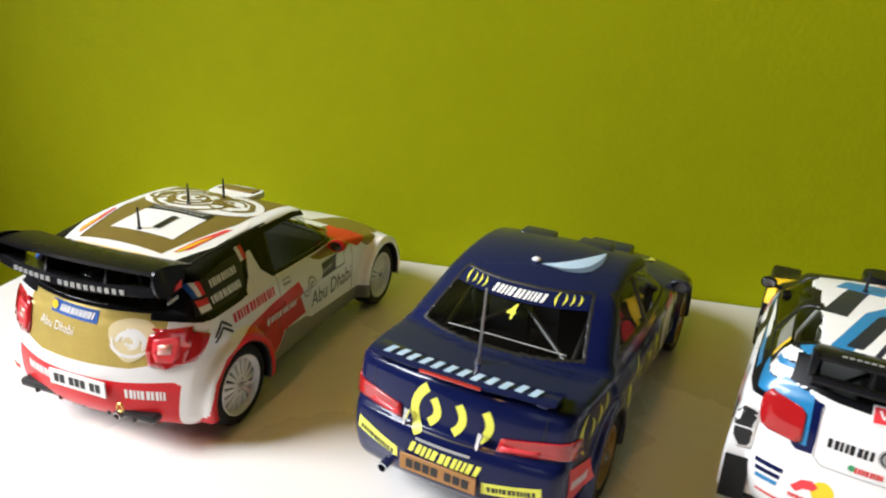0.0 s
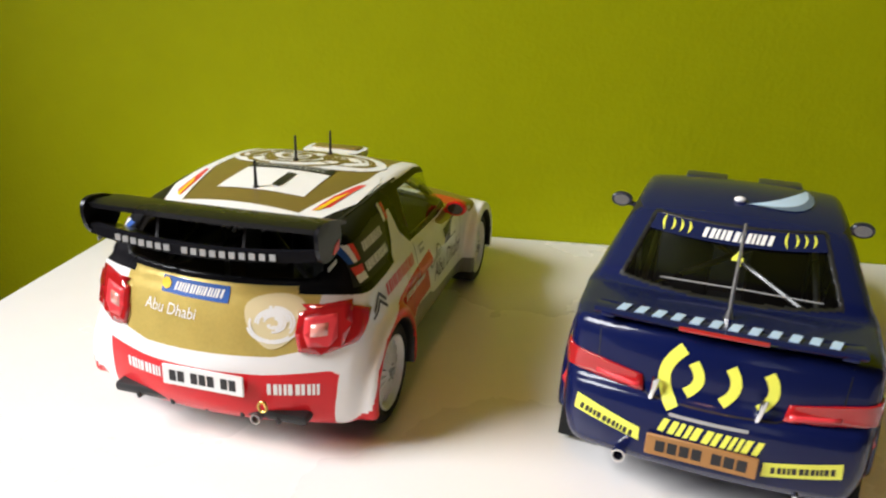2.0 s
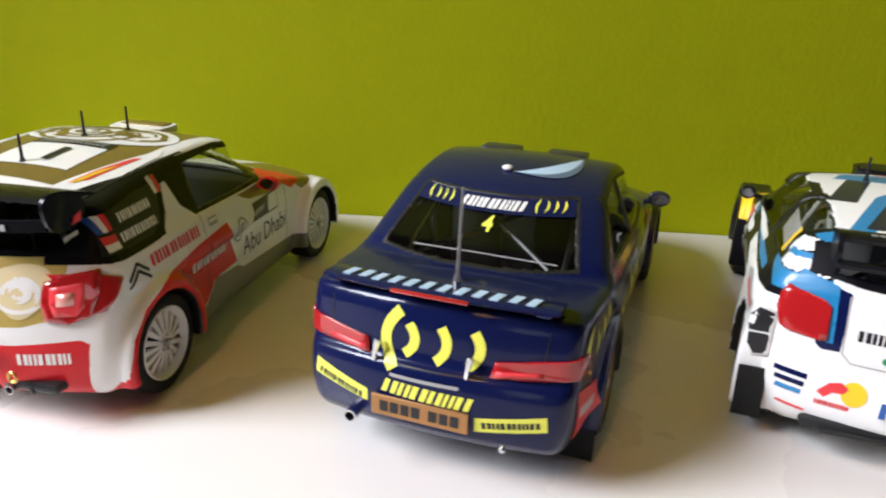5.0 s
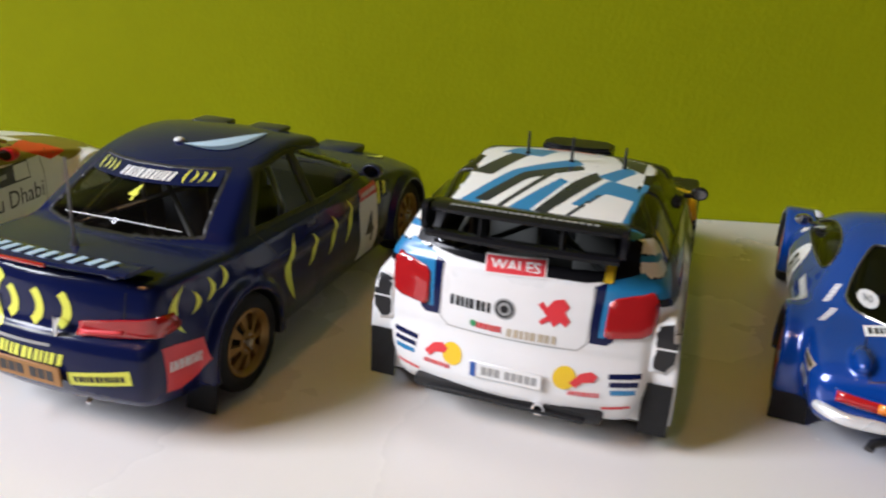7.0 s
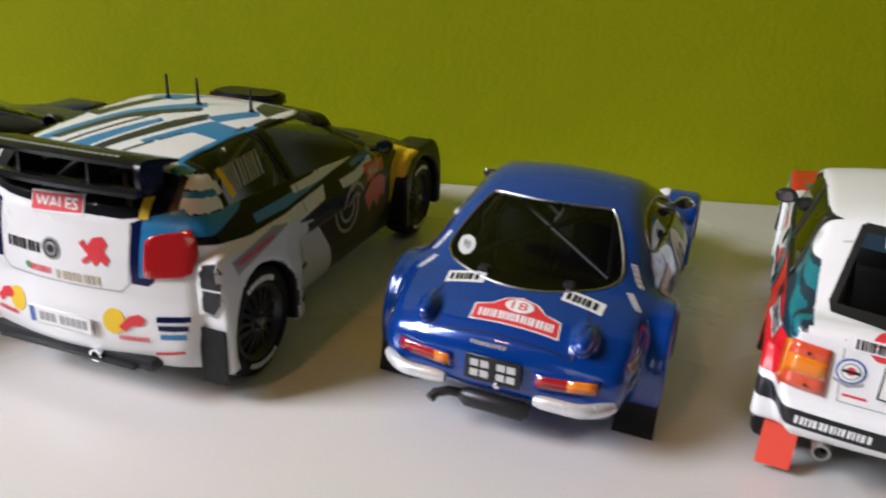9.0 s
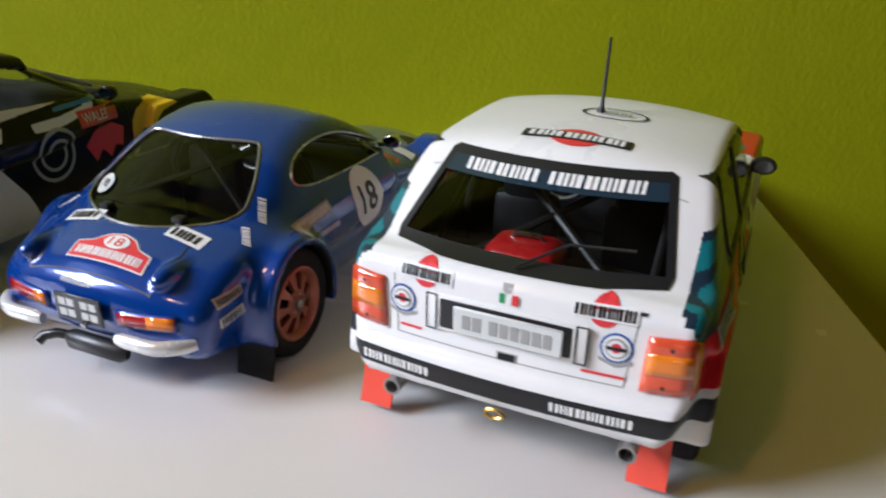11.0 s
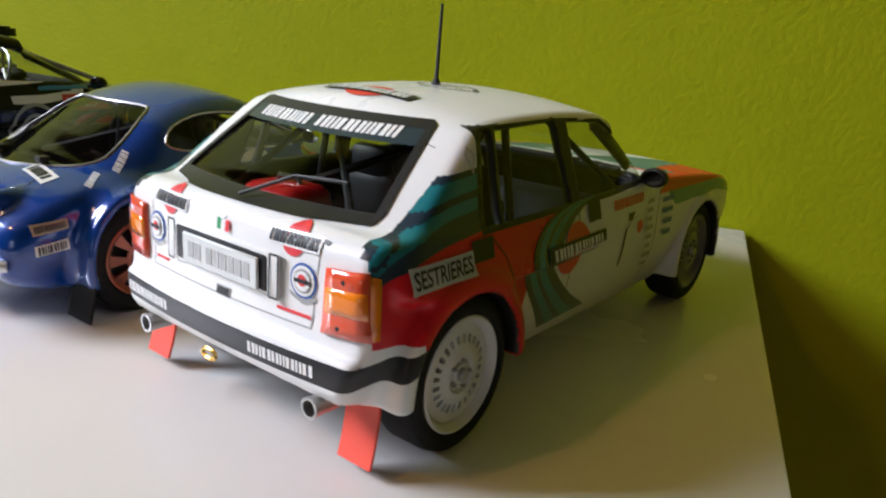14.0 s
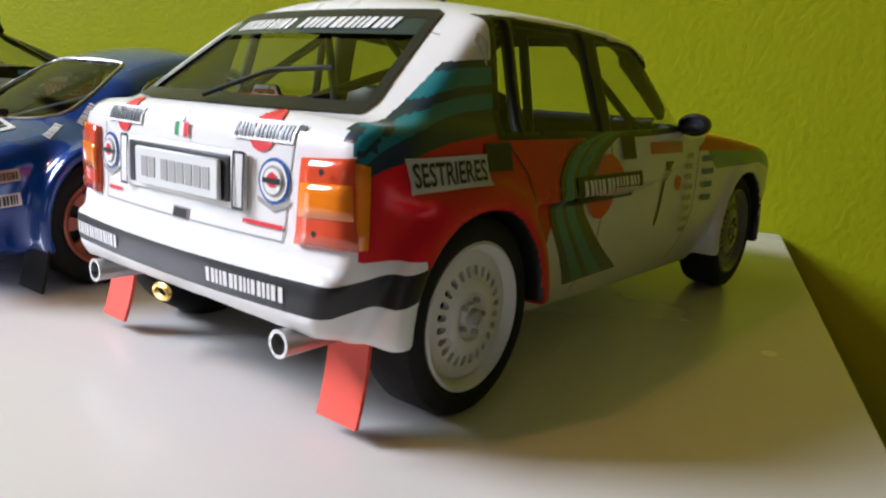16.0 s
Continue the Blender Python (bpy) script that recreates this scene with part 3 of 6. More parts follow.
    def wheel(self, side, y, x, r, width, rim, rim_r, spokes, style="fan", mark=None):
        """A wheel with tyre, rim, hub; x is the outer face, side is 1 right or -1 left."""
        w = new("wheel")
        w.parent = self.root
        w.matrix_basis = pose(side * x * 0.001, y * 0.001, r * 0.001, 0, 0, 0 if side > 0 else 180)
        bm = bmesh.new()
        lathe(bm, [(-width, rim_r), (-width, r - 2.2), (-width + 1.0, r - 0.6), (-width + 2.4, r), (-2.6, r), (-1.0, r - 0.5), (-0.2, r - 1.8),
                   (0, r - 3.2), (-0.2, rim_r + 0.8), (-1.0, rim_r), (-1.4, rim_r - 0.3)], 48)
        tyre = self.add("tyre", bm, RUBBER, parent=w)
        if mark:
            for a0 in mark[1]:
                bm = bmesh.new()
                for k in range(mark[2]):
                    an = radians(a0 + k * 7)
                    c, s = math.cos(an), math.sin(an)
                    rr = (rim_r + r - 3.0) / 2 + 0.4
                    q = [(-0.9, -0.9), (0.9, -0.9), (0.9, 0.9), (-0.9, 0.9)]
                    bm.faces.new([bm.verts.new((0.12, (rr + v) * c - u * 0.8 * s, (rr + v) * s + u * 0.8 * c)) for u, v in q])
                self.add("tyre_marking", bm, mark[0], parent=tyre, smooth=False)
        bm = bmesh.new()
        R = rim_r
        # lip and dish
        lathe(bm, [(-width + 1, R - 0.1), (-1.5, R - 0.1), (-0.5, R + 0.1), (-0.2, R - 0.4), (-0.9, R - 1.3), (-2.2, R - 1.7), (-2.6, R - 2.0)], 48)
        inner = R - 1.8
        if style == "fan":
            lathe(bm, [(-1.4, 4.4), (-0.9, 4.0), (-0.7, 3.0), (-1.3, 2.4), (-1.5, 0.05)], 32)
            for i in range(spokes):
                a = math.tau * i / spokes
                c, s = math.cos(a), math.sin(a)
                h0, h1 = 0.62, math.pi * inner / spokes * 0.52
                prof = [(-h1, inner, -2.3), (h1, inner, -2.3), (h0, 4.0, -1.0), (-h0, 4.0, -1.0)]
                top = [bm.verts.new((x0, yy * c - u * s, yy * s + u * c)) for u, yy, x0 in prof]
                low = [bm.verts.new((x0 - 1.6, yy * c - u * s, yy * s + u * c)) for u, yy, x0 in prof]
                bm.faces.new(top), bm.faces.new(low[::-1])
                for k in range(4):
                    bm.faces.new((top[k], top[(k + 1) % 4], low[(k + 1) % 4], low[k]))
        elif style == "holes":
            # solid disc with a ring of slots
            for i in range(spokes):
                a0, a1 = math.tau * i / spokes, math.tau * (i + 1) / spokes
                am, aw = (a0 + a1) / 2, (a1 - a0) * 0.27
                def pt(rr, an, x0):
                    return bm.verts.new((x0, rr * math.cos(an), rr * math.sin(an)))
                ro, ri, xo, xi, xc = inner, inner * 0.72, -2.0, -1.6, -1.2
                rm = inner * 0.56
                cell = [pt(ro, a0, xo), pt(ro, am, xo), pt(ro, a1, xo), pt(rm, a1, xc), pt(rm, am, xc), pt(rm, a0, xc)]
                hole = [pt(ri + 0.6, am - aw, xi), pt(ri + 0.9, am, xi), pt(ri + 0.6, am + aw, xi), pt(rm + 0.9, am + aw, xc - 0.1), pt(rm + 0.5, am, xc - 0.1), pt(rm + 0.9, am - aw, xc - 0.1)]
                for k in range(6):
                    bm.faces.new((cell[k], cell[(k + 1) % 6], hole[(k + 1) % 6], hole[k]))
                deep = [bm.verts.new(v.co + Vector((-1.2, 0, 0))) for v in hole]
                for k in range(6):
                    bm.faces.new((hole[k], hole[(k + 1) % 6], deep[(k + 1) % 6], deep[k]))
            lathe(bm, [(-1.2, inner * 0.56), (-0.8, inner * 0.5), (-0.8, 4.2), (-1.6, 3.8), (-1.6, 2.4), (-0.9, 2.2), (-0.9, 0.05)], 32)
        bmesh.ops.remove_doubles(bm, verts=bm.verts, dist=0.01)
        self.add("rim", bm, rim, parent=w)
        bm = bmesh.new()
        lathe(bm, [(-width + 2, 0.05), (-width + 2, inner + 0.3), (-5.0, inner + 0.3), (-5.0, 0.05)], 32)
        self.add("brake_disc", bm, INSIDE, parent=w)
        bm = bmesh.new()
        lathe(bm, [(-0.9, 1.5), (0.1, 1.3), (0.3, 0.9), (0.3, 0.05)], 16)
        for k in range(5):
            a = math.tau * k / 5
            lo = len(bm.verts)
            tube(bm, [(-1.4, 2.9 * math.cos(a), 2.9 * math.sin(a)), (-0.4, 2.9 * math.cos(a), 2.9 * math.sin(a))], 0.45, 8)
        self.add("hub_nut", bm, STEEL if rim is not WHITERIM else PRINTGREY, parent=w)
        return w


def car_solid(lower, cabin, width, sill, cab, belt, wells, crown=0.0012, roof_crown=0.0022, rear_bow=0.004, front_bow=0.006, y_mid=70.0,
              extra=None, k_edge=3.0, k_join=2.5, tuck=0.02, lean=0.0016, cab_plan=((-60, 0.95), (0, 1.0), (70, 1.0), (120, 0.90))):
    """Distance from a car's outer skin. width: half width along y; cab: half width of the cabin at the belt and at the roof, and roof height."""
    lo_o, cab_o = Outline(lower, 1), Outline(cabin, 2)

    def f(x, y, z):
        w = curve(y, width)
        yy = y - np.where(y < y_mid, rear_bow, -front_bow) * x * x
        side = x - (w - tuck * np.maximum(0, sill - z) ** 2 - lean * np.maximum(0, z - sill) ** 2)
        low = smax(lo_o(yy, z + crown * x * x), side, k_edge)
        b, r, top = cab
        t = np.clip((z - belt) / (top - belt), -0.5, 1.4)
        half = (b + (r - b) * t) * curve(y, cab_plan)
        roof = smax(cab_o(yy, z + roof_crown * x * x), (x - half) * 0.95, k_edge)
        d = smin(low, roof, k_join)
        if extra is not None:
            d = extra(d, x, y, z)
        for wy, wz, wr, xin in wells:
            c = smax(np.hypot(y - wy, z - wz) - wr, xin - x, 1.0)
            d = smax(d, -c, 0.8)
        return d
    return f


def flare(d, x, y, z, wy, wz, r, x0, x1, k=3.0, low=12.0):
    """A bulged arch over a wheel."""
    c = smax(np.hypot(y - wy, z - wz) - r, x - x1, 2.5)
    c = smax(smax(c, x0 - x, 1.0), low - z, 1.0)
    return smin(d, c, k)


def blob(bm, c, r, seg=16, rings=10):
    """A rounded ellipsoid."""
    m = Matrix.LocRotScale(c, None, r)
    bmesh.ops.create_uvsphere(bm, u_segments=seg, v_segments=rings, radius=1.0, matrix=m)


def wing_blade(bm, half, outline, sweep=0.0, droop=0.0, n=14):
    """A blade along x whose outline (y, z) sweeps back and droops towards the tips."""
    rows = []
    for i in range(-n, n + 1):
        x = half * i / n
        q = (x / half) ** 2
        rows.append([bm.verts.new((x, y - sweep * q, z - droop * q)) for y, z in outline])
    k = len(outline)
    for u, v in zip(rows, rows[1:]):
        for i in range(k):
            bm.faces.new((u[i], u[(i + 1) % k], v[(i + 1) % k], v[i]))
    bm.faces.new(rows[0]), bm.faces.new(rows[-1][::-1])


def fine(pts, n=6):
    """A smooth line through points."""
    out = []
    for i in range(len(pts) - 1):
        p0, p1, p2, p3 = [np.array(pts[min(max(i + k, 0), len(pts) - 1)], float) for k in (-1, 0, 1, 2)]
        for s in range(n):
            t = s / n
            out.append(tuple(0.5 * (2 * p1 + (p2 - p0) * t + (2 * p0 - 5 * p1 + 4 * p2 - p3) * t * t + (3 * p1 - p0 - 3 * p2 + p3) * t ** 3)))
    return out + [tuple(pts[-1])]


def mirrored(poly):
    return [(-x, y) for x, y in poly]


def thick(ob, mm, offset=-1.0):
    m = ob.modifiers.new("thickness", "SOLIDIFY")
    m.thickness, m.offset = mm * 0.001, offset
    return ob


def lamp_pad(c, name, view, layers, mm=1.0, label=""):
    """A lens that stands a little proud of the body."""
    return thick(c.sticker(view, layers, name, label, lift=mm * 0.8, step=2.5), mm)


def number_plate(c, x, z, y, w, h, base, ink, rows, label, tilt=0.0, border=None, band=None):
    """A thin plate with plain bars for its characters; rows: list of counts of bars."""
    bm = bmesh.new()
    box(bm, (-w / 2, -0.4, -h / 2), (w / 2, 0.4, h / 2), 0.25, 1)
    root = c.add("number_plate", bm, base, label)
    m = pose(x * 0.001, y * 0.001, z * 0.001, tilt, 0, 0)
    root.matrix_basis = m
    rh = h * 0.78 / len(rows)
    for r, groups in enumerate(rows):
        zz = h * 0.39 - rh * (r + 0.5)
        total = sum(groups) + 0.6 * (len(groups) - 1)
        step = w * (0.84 if band is None else 0.78) / total
        xx = -step * total / 2 + (0 if band is None else w * 0.05)
        for g in groups:
            for _ in range(g):
                bm = bmesh.new()
                box(bm, (xx + step * 0.10, -0.5, zz - rh * 0.34), (xx + step * 0.90, -0.36, zz + rh * 0.34))
                c.add("plate_bar", bm, ink, parent=root, smooth=False)
                xx += step
            xx += step * 0.6
    if band is not None:
        bm = bmesh.new()
        box(bm, (-w / 2 + 0.2, -0.5, -h / 2 + 0.2), (-w / 2 + w * 0.09, -0.36, h / 2 - 0.2))
        c.add("plate_band", bm, band, parent=root, smooth=False)
    return root


def mudflap(c, x0, x1, y, z0, z1, mat, lean=0.0, label="", twist=0.0):
    bm = bmesh.new()
    rows = []
    n = 8
    for i in range(n + 1):
        t = i / n
        z = z1 + (z0 - z1) * t
        yy = y - lean * t * t
        rows.append([(x0 + twist * t, yy - 0.35, z), (x1 + twist * t, yy - 0.35, z), (x1 + twist * t, yy + 0.35, z), (x0 + twist * t, yy + 0.35, z)])
    rows = [[bm.verts.new(p) for p in r] for r in rows]
    for u, v in zip(rows, rows[1:]):
        for k in range(4):
            bm.faces.new((u[k], u[(k + 1) % 4], v[(k + 1) % 4], v[k]))
    bm.faces.new(rows[0][::-1]), bm.faces.new(rows[-1])
    return c.add("mudflap", bm, mat, label)


def antenna(c, x, y, z, h, r=0.45, mat=None, tilt=(0, 0), base=1.1):
    bm = bmesh.new()
    top = (x + tilt[0], y + tilt[1], z + h)
    tube(bm, [(x, y, z - 0.6), (x, y, z + 0.6), (x + tilt[0] * 0.1, y + tilt[1] * 0.1, z + h * 0.1), top], r, 8, [base / r, base / r * 0.9, 1.2, 0.8])
    return c.add("antenna", bm, mat or BLACK)


def pipe(c, x, y0, y1, z, r, mat=None, name="exhaust_pipe"):
    bm = bmesh.new()
    tube(bm, [(x, y1, z), (x, y0 + 1, z), (x, y0, z)], r, 20, [1, 1, 1.06], caps=False)
    tube(bm, [(x, y0, z), (x, y0 + 6, z)], r * 0.78, 20, caps=False)
    for k in range(1):
        a = [bm.verts.new((x + rr * math.cos(math.tau * i / 20), y0, z + rr * math.sin(math.tau * i / 20))) for rr in (r * 1.06, r * 0.78) for i in range(20)]
        for i in range(20):
            bm.faces.new((a[i], a[(i + 1) % 20], a[20 + (i + 1) % 20], a[20 + i]))
    return c.add(name, bm, mat or STEEL)


def mirror_pod(c, x, y, z, sx, sy, sz, mat, side, stalk=6.0):
    bm = bmesh.new()
    blob(bm, (side * x, y, z), (sx, sy, sz))
    bm.faces.ensure_lookup_table()
    for v in bm.verts:
        if v.co.y < y - sy * 0.35:
            v.co.y = y - sy * 0.35
    tube(bm, [(side * (x - stalk), y, z - sz * 0.6), (side * x, y, z - sz * 0.3)], 1.1, 8)
    ob = c.add("wing_mirror", bm, mat)
    bm = bmesh.new()
    bmesh.ops.create_circle(bm, cap_ends=True, segments=18, radius=1.0, matrix=Matrix.Translation((side * x, y - sy * 0.35 - 0.15, z)) @ Matrix.Diagonal((sx * 0.72, 1, sz * 0.72, 1)) @ pose(0, 0, 0, 90))
    c.add("mirror_glass", bm, DIMMIRROR, parent=ob)
    return ob


def cockpit(c, half, y0, y1, floor, belt, roof, seat=RED, cage=BLACK, rear_y=None, roof_half=None, wheel_side=-1, seats=True):
    """What can be seen through the panes: floor, dashboard, seats, steering wheel and roll cage."""
    bm = bmesh.new()
    box(bm, (-half, y0, floor - 2), (half, y1, floor), 0.8)
    c.add("cabin_floor", bm, INSIDE)
    bm = bmesh.new()
    box(bm, (-half + 2, y1 - 16, floor), (half - 2, y1, belt - 2.5), 2.5)
    blob(bm, (wheel_side * half * 0.45, y1 - 16, belt - 2), (8, 5, 3))
    c.add("dashboard", bm, INSIDE)
    ym = y0 + (y1 - y0) * 0.50
    if seats:
        for s in (-1, 1):
            bm = bmesh.new()
            xs = s * half * 0.46
            box(bm, (xs - 10, ym, floor), (xs + 10, ym + 20, floor + 8), 3)
            box(bm, (xs - 10, ym - 6, floor + 3), (xs + 10, ym + 1, belt + 5), 3, m=None)
            box(bm, (xs - 7, ym - 6, belt + 3), (xs + 7, ym - 1, belt + 12), 2.4)
            c.add("seat", bm, seat)
    bm = bmesh.new()
    cx, cy, cz = wheel_side * half * 0.46, y1 - 22, belt
    ringpts = [(cx + 9 * math.cos(math.tau * k / 24), cy + 2.5 * math.sin(math.tau * k / 24), cz + 9 * math.sin(math.tau * k / 24)) for k in range(25)]
    tube(bm, ringpts, 0.8, 8, caps=False)
    for a in (90, 210, 330):
        tube(bm, [(cx, cy + 2, cz), (cx + 9 * math.cos(radians(a)), cy + 2.5 * math.sin(radians(a)), cz + 9 * math.sin(radians(a)))], 0.7, 6)
    c.add("steering_wheel", bm, STEEL)
    rh = roof_half or half * 0.75
    bm = bmesh.new()
    yb = ym - 8
    top = roof - 5.0
    for s in (-1, 1):
        tube(bm, [(s * half * 0.88, yb, floor), (s * half * 0.92, yb, belt), (s * rh, yb, top - 2), (s * (rh - 3), yb, top)], 1.0, 8)
        tube(bm, [(s * rh * 0.9, yb, top - 1), (s * half * 0.75, y0 + 6, belt - 3)], 1.0, 8)
        tube(bm, [(s * rh * 0.9, yb, top - 1), (s * rh * 0.92, y1 - 48, top), (s * half * 0.9, y1 - 6, belt)], 1.0, 8)
    tube(bm, [(-rh + 3, yb, top), (rh - 3, yb, top)], 1.0, 8)
    tube(bm, [(-rh * 0.95, yb, top - 1), (half * 0.75, y0 + 6, belt - 3)], 1.0, 8)
    tube(bm, [(rh * 0.95, yb, top - 1), (-half * 0.75, y0 + 6, belt - 3)], 1.0, 8)
    c.add("roll_cage", bm, cage)


def piping(c, view, pts, r, mat, label=""):
    """A thin round trim that follows a closed line on the body."""
    a, b, d = VIEWS[view]
    d = Vector(d)
    line = []
    for u, v in list(pts) + [pts[0]]:
        p = [0.0, 0.0, 0.0]
        p[a], p[b] = u, v
        hit = c.body.tree.ray_cast(Vector(p) + d * 300, -d)[0]
        if hit is not None:
            line.append(tuple(hit))
    bm = bmesh.new()
    tube(bm, line, r, 8, caps=False)
    return c.add("window_trim", bm, mat, label)


def band(p, q, s0, s1):
    """Outline of the part of a stripe between the fractions s0 and s1 of its width."""
    mix = lambda a, b, s: (a[0] + (b[0] - a[0]) * s, a[1] + (b[1] - a[1]) * s)
    return [mix(a, b, s0) for a, b in zip(p, q)] + [mix(a, b, s1) for a, b in reversed(list(zip(p, q)))]


def ribbon(pts, w, closed=False):
    """A line of even width as one unbroken outline, mitred at its bends; closed: a list of mitred quads."""
    n = len(pts)
    one, two = [], []
    for i, (x, y) in enumerate(pts):
        ns = []
        for p, q in ((pts[i - 1], pts[i]) if i or closed else (None, None), (pts[i], pts[(i + 1) % n]) if i < n - 1 or closed else (None, None)):
            if p:
                dx, dy = q[0] - p[0], q[1] - p[1]
                k = math.hypot(dx, dy) or 1
                ns.append((-dy / k, dx / k))
        mx, my = sum(a for a, _ in ns) / len(ns), sum(b for _, b in ns) / len(ns)
        k = w / 2 / max(mx * mx + my * my, 0.3)
        one.append((x + mx * k, y + my * k)), two.append((x - mx * k, y - my * k))
    if closed:
        return [[one[i], one[(i + 1) % n], two[(i + 1) % n], two[i]] for i in range(n)]
    return one + two[::-1]


def seam(c, view, pts, w=0.35, mat=None):
    """A panel gap drawn as a narrow dark line."""
    return c.sticker(view, [(ribbon(pts, w), mat or INK)], "panel_gap", lift=0.1)


def stroke(pts, w):
    """A line of even width as a chain of quads."""
    out = []
    for (x0, y0), (x1, y1) in zip(pts, pts[1:]):
        dx, dy = x1 - x0, y1 - y0
        n = math.hypot(dx, dy) or 1
        ox, oy = -dy / n * w / 2, dx / n * w / 2
        e = 0.12 * w / n
        x2, y2, x3, y3 = x0 - dx * e, y0 - dy * e, x1 + dx * e, y1 + dy * e
        out.append([(x2 + ox, y2 + oy), (x3 + ox, y3 + oy), (x3 - ox, y3 - oy), (x2 - ox, y2 - oy)])
    return out


def swirl(cx, cy, s, kind):
    """Flowing abstract strokes, no letters."""
    out = []
    rng = random.Random(kind)
    for k in range(8):
        a0 = rng.uniform(0, 360)
        r = s * (0.22 + 0.10 * k)
        sweep = rng.uniform(110, 250)
        pts = [(cx + r * math.cos(radians(a0 + sweep * i / 12)), cy + 0.8 * r * math.sin(radians(a0 + sweep * i / 12))) for i in range(13)]
        out += stroke(pts, s * 0.085)
    for k in range(5):
        a, r = rng.uniform(0, 6.28), s * rng.uniform(0.1, 0.75)
        out.append(disc(cx + r * math.cos(a), cy + 0.8 * r * math.sin(a), s * 0.075, n=10))
    return out


def strip(a, b, s0, s1):
    """The strip between two curves as a chain of quads."""
    mix = lambda p, q, t: (p[0] + (q[0] - p[0]) * t, p[1] + (q[1] - p[1]) * t)
    return [[mix(a[i], b[i], s0), mix(a[i + 1], b[i + 1], s0), mix(a[i + 1], b[i + 1], s1), mix(a[i], b[i], s1)] for i in range(len(a) - 1)]


# ---- white, red and gold hatchback ----
def gold_hatchback():
    c = Car("white, red and gold model rally hatchback with big black wing", -0.1897, -0.2000, -8.4, (1.05, 1.0, 1.006))
    wells = [(0, 18, 19.3, 27), (137, 18, 19.3, 27)]

    def extra(d, x, y, z):
        d = flare(d, x, y, z, 0, 18, 23.5, 38, 50.5)
        return flare(d, x, y, z, 137, 18, 23.5, 38, 50.5)
    f = car_solid([(-32, 11), (-36.5, 14.5), (-38, 20), (-38, 31), (-35.5, 39), (-33.5, 49), (-29, 58), (0, 56.5), (31, 55.5), (100, 54), (124, 50), (152, 44), (170, 37), (176, 26), (173, 12), (158, 8.5), (20, 8.5), (-22, 9.5)],
                  [(-32, 57), (-22, 70), (-18, 74.5), (10, 78.5), (38, 80), (58, 79), (72, 75.5), (114, 51), (60, 44), (-20, 44)],
                  [(-38, 41), (-28, 46), (-12, 46.8), (30, 45.5), (100, 45.5), (150, 46), (165, 42), (177, 35)], 24, (43.5, 35, 80), 55, wells, extra=extra, roof_crown=0.0026, rear_bow=0.0062)
    b = c.body = Body(f, (-3, -48, 2), (56, 186, 90), 1.15)
    b.mat(WHITE)
    # paint
    b.zone("rear", [(-29, 56.8), (30, 56.8), (34, 55), (31, 38), (22, 35.8), (-20, 35.2), (-29, 36.8), (-31, 50)], GOLD)
    b.zone("rear", [(-36.5, 31.5), (-20, 30.2), (20, 30.2), (38, 31.5), (40.5, 30), (38.6, 10.5), (-36.6, 10.5)], RED, facing=0.05)
    b.zone("rear", [(-36, 56.8), (36, 56.8), (42, 59), (39, 73.5), (-39, 73.5), (-42, 59)], GLOSSBLACK, facing=0.05, limit=lambda C: C[:, 1] < 5)
    b.side([(-26, 54.6), (-12, 53.2), (2, 53.4), (31, 54.8), (99, 53.6), (97, 56), (73, 73.6), (60, 75.4), (30, 75.6), (0, 74.6), (-21, 72.4)], GLOSSBLACK, inside=27)
    b.side([(12, 54), (17, 60), (20.5, 69.5), (23, 69.5), (26, 60), (33, 54.2)], WHITE)
    b.side([(-24, 9), (-22.8, 20), (-19.5, 29), (-12, 36.6), (0, 41), (26, 44.5), (49, 46.5), (57, 27), (38, 26), (28, 12), (21, 8), (0, 4)], RED)
    b.side([(27, 4), (29, 12), (39, 26), (57, 25), (62, 22.5), (116, 20), (119, 12), (117, 4)], GREY)
    b.side([(62, 53.5), (98, 53.3), (122, 49.5), (140, 47), (152, 44), (166, 36), (160, 33), (150, 40), (137, 43), (124, 40), (112, 47), (88, 47.5), (70, 50)], GOLDFLAT)
    b.side([(96, 52), (122, 49.3), (124, 45), (112, 43.5)], RED)
    b.side([(35, 56), (36.5, 72.8), (62, 73.4), (70, 72.0), (93, 55.6)], SMOKED, inside=27)
    b.zone("top", [(-24, -8), (24, -8), (26.5, 0), (29, 30), (30, 72), (-30, 72), (-29, 30), (-26.5, 0)], GOLDFLAT, facing=0.5)
    b.zone("top", [(-31, 120), (-36, 150), (-30, 168), (30, 168), (36, 150), (31, 120)], GOLDFLAT, facing=0.4)
    b.zone("top", [(-12, 122), (-16, 172), (16, 172), (12, 122)], WHITE, facing=0.4)
    b.zone("front", [(-33, 54.5), (33, 54.5), (31, 74), (-31, 74)], SMOKED, facing=0.25, limit=lambda C: C[:, 1] > 66)
    b.zone("rear", [(-31, 59), (31, 59), (33, 61), (30, 71.5), (-30, 71.5), (-33, 61)], DARKGLASS, facing=0.2, limit=lambda C: C[:, 1] < 5)
    for wy, wz, wr, xin in wells:
        b.well(wy, wz, wr, xin)
    b.build(c.root, [SMOKED, DARKGLASS])
    cockpit(c, 36, -18, 106, 20, 54, 78, seat=BLACK, cage=STEEL, roof_half=30)
    for s in (1, -1):
        for wy in (0, 137):
            c.wheel(s, wy, 48.6, 17.8, 13, WHITERIM, 13.2, 16)
    # rear wing of two blades and side plates
    bm = bmesh.new()
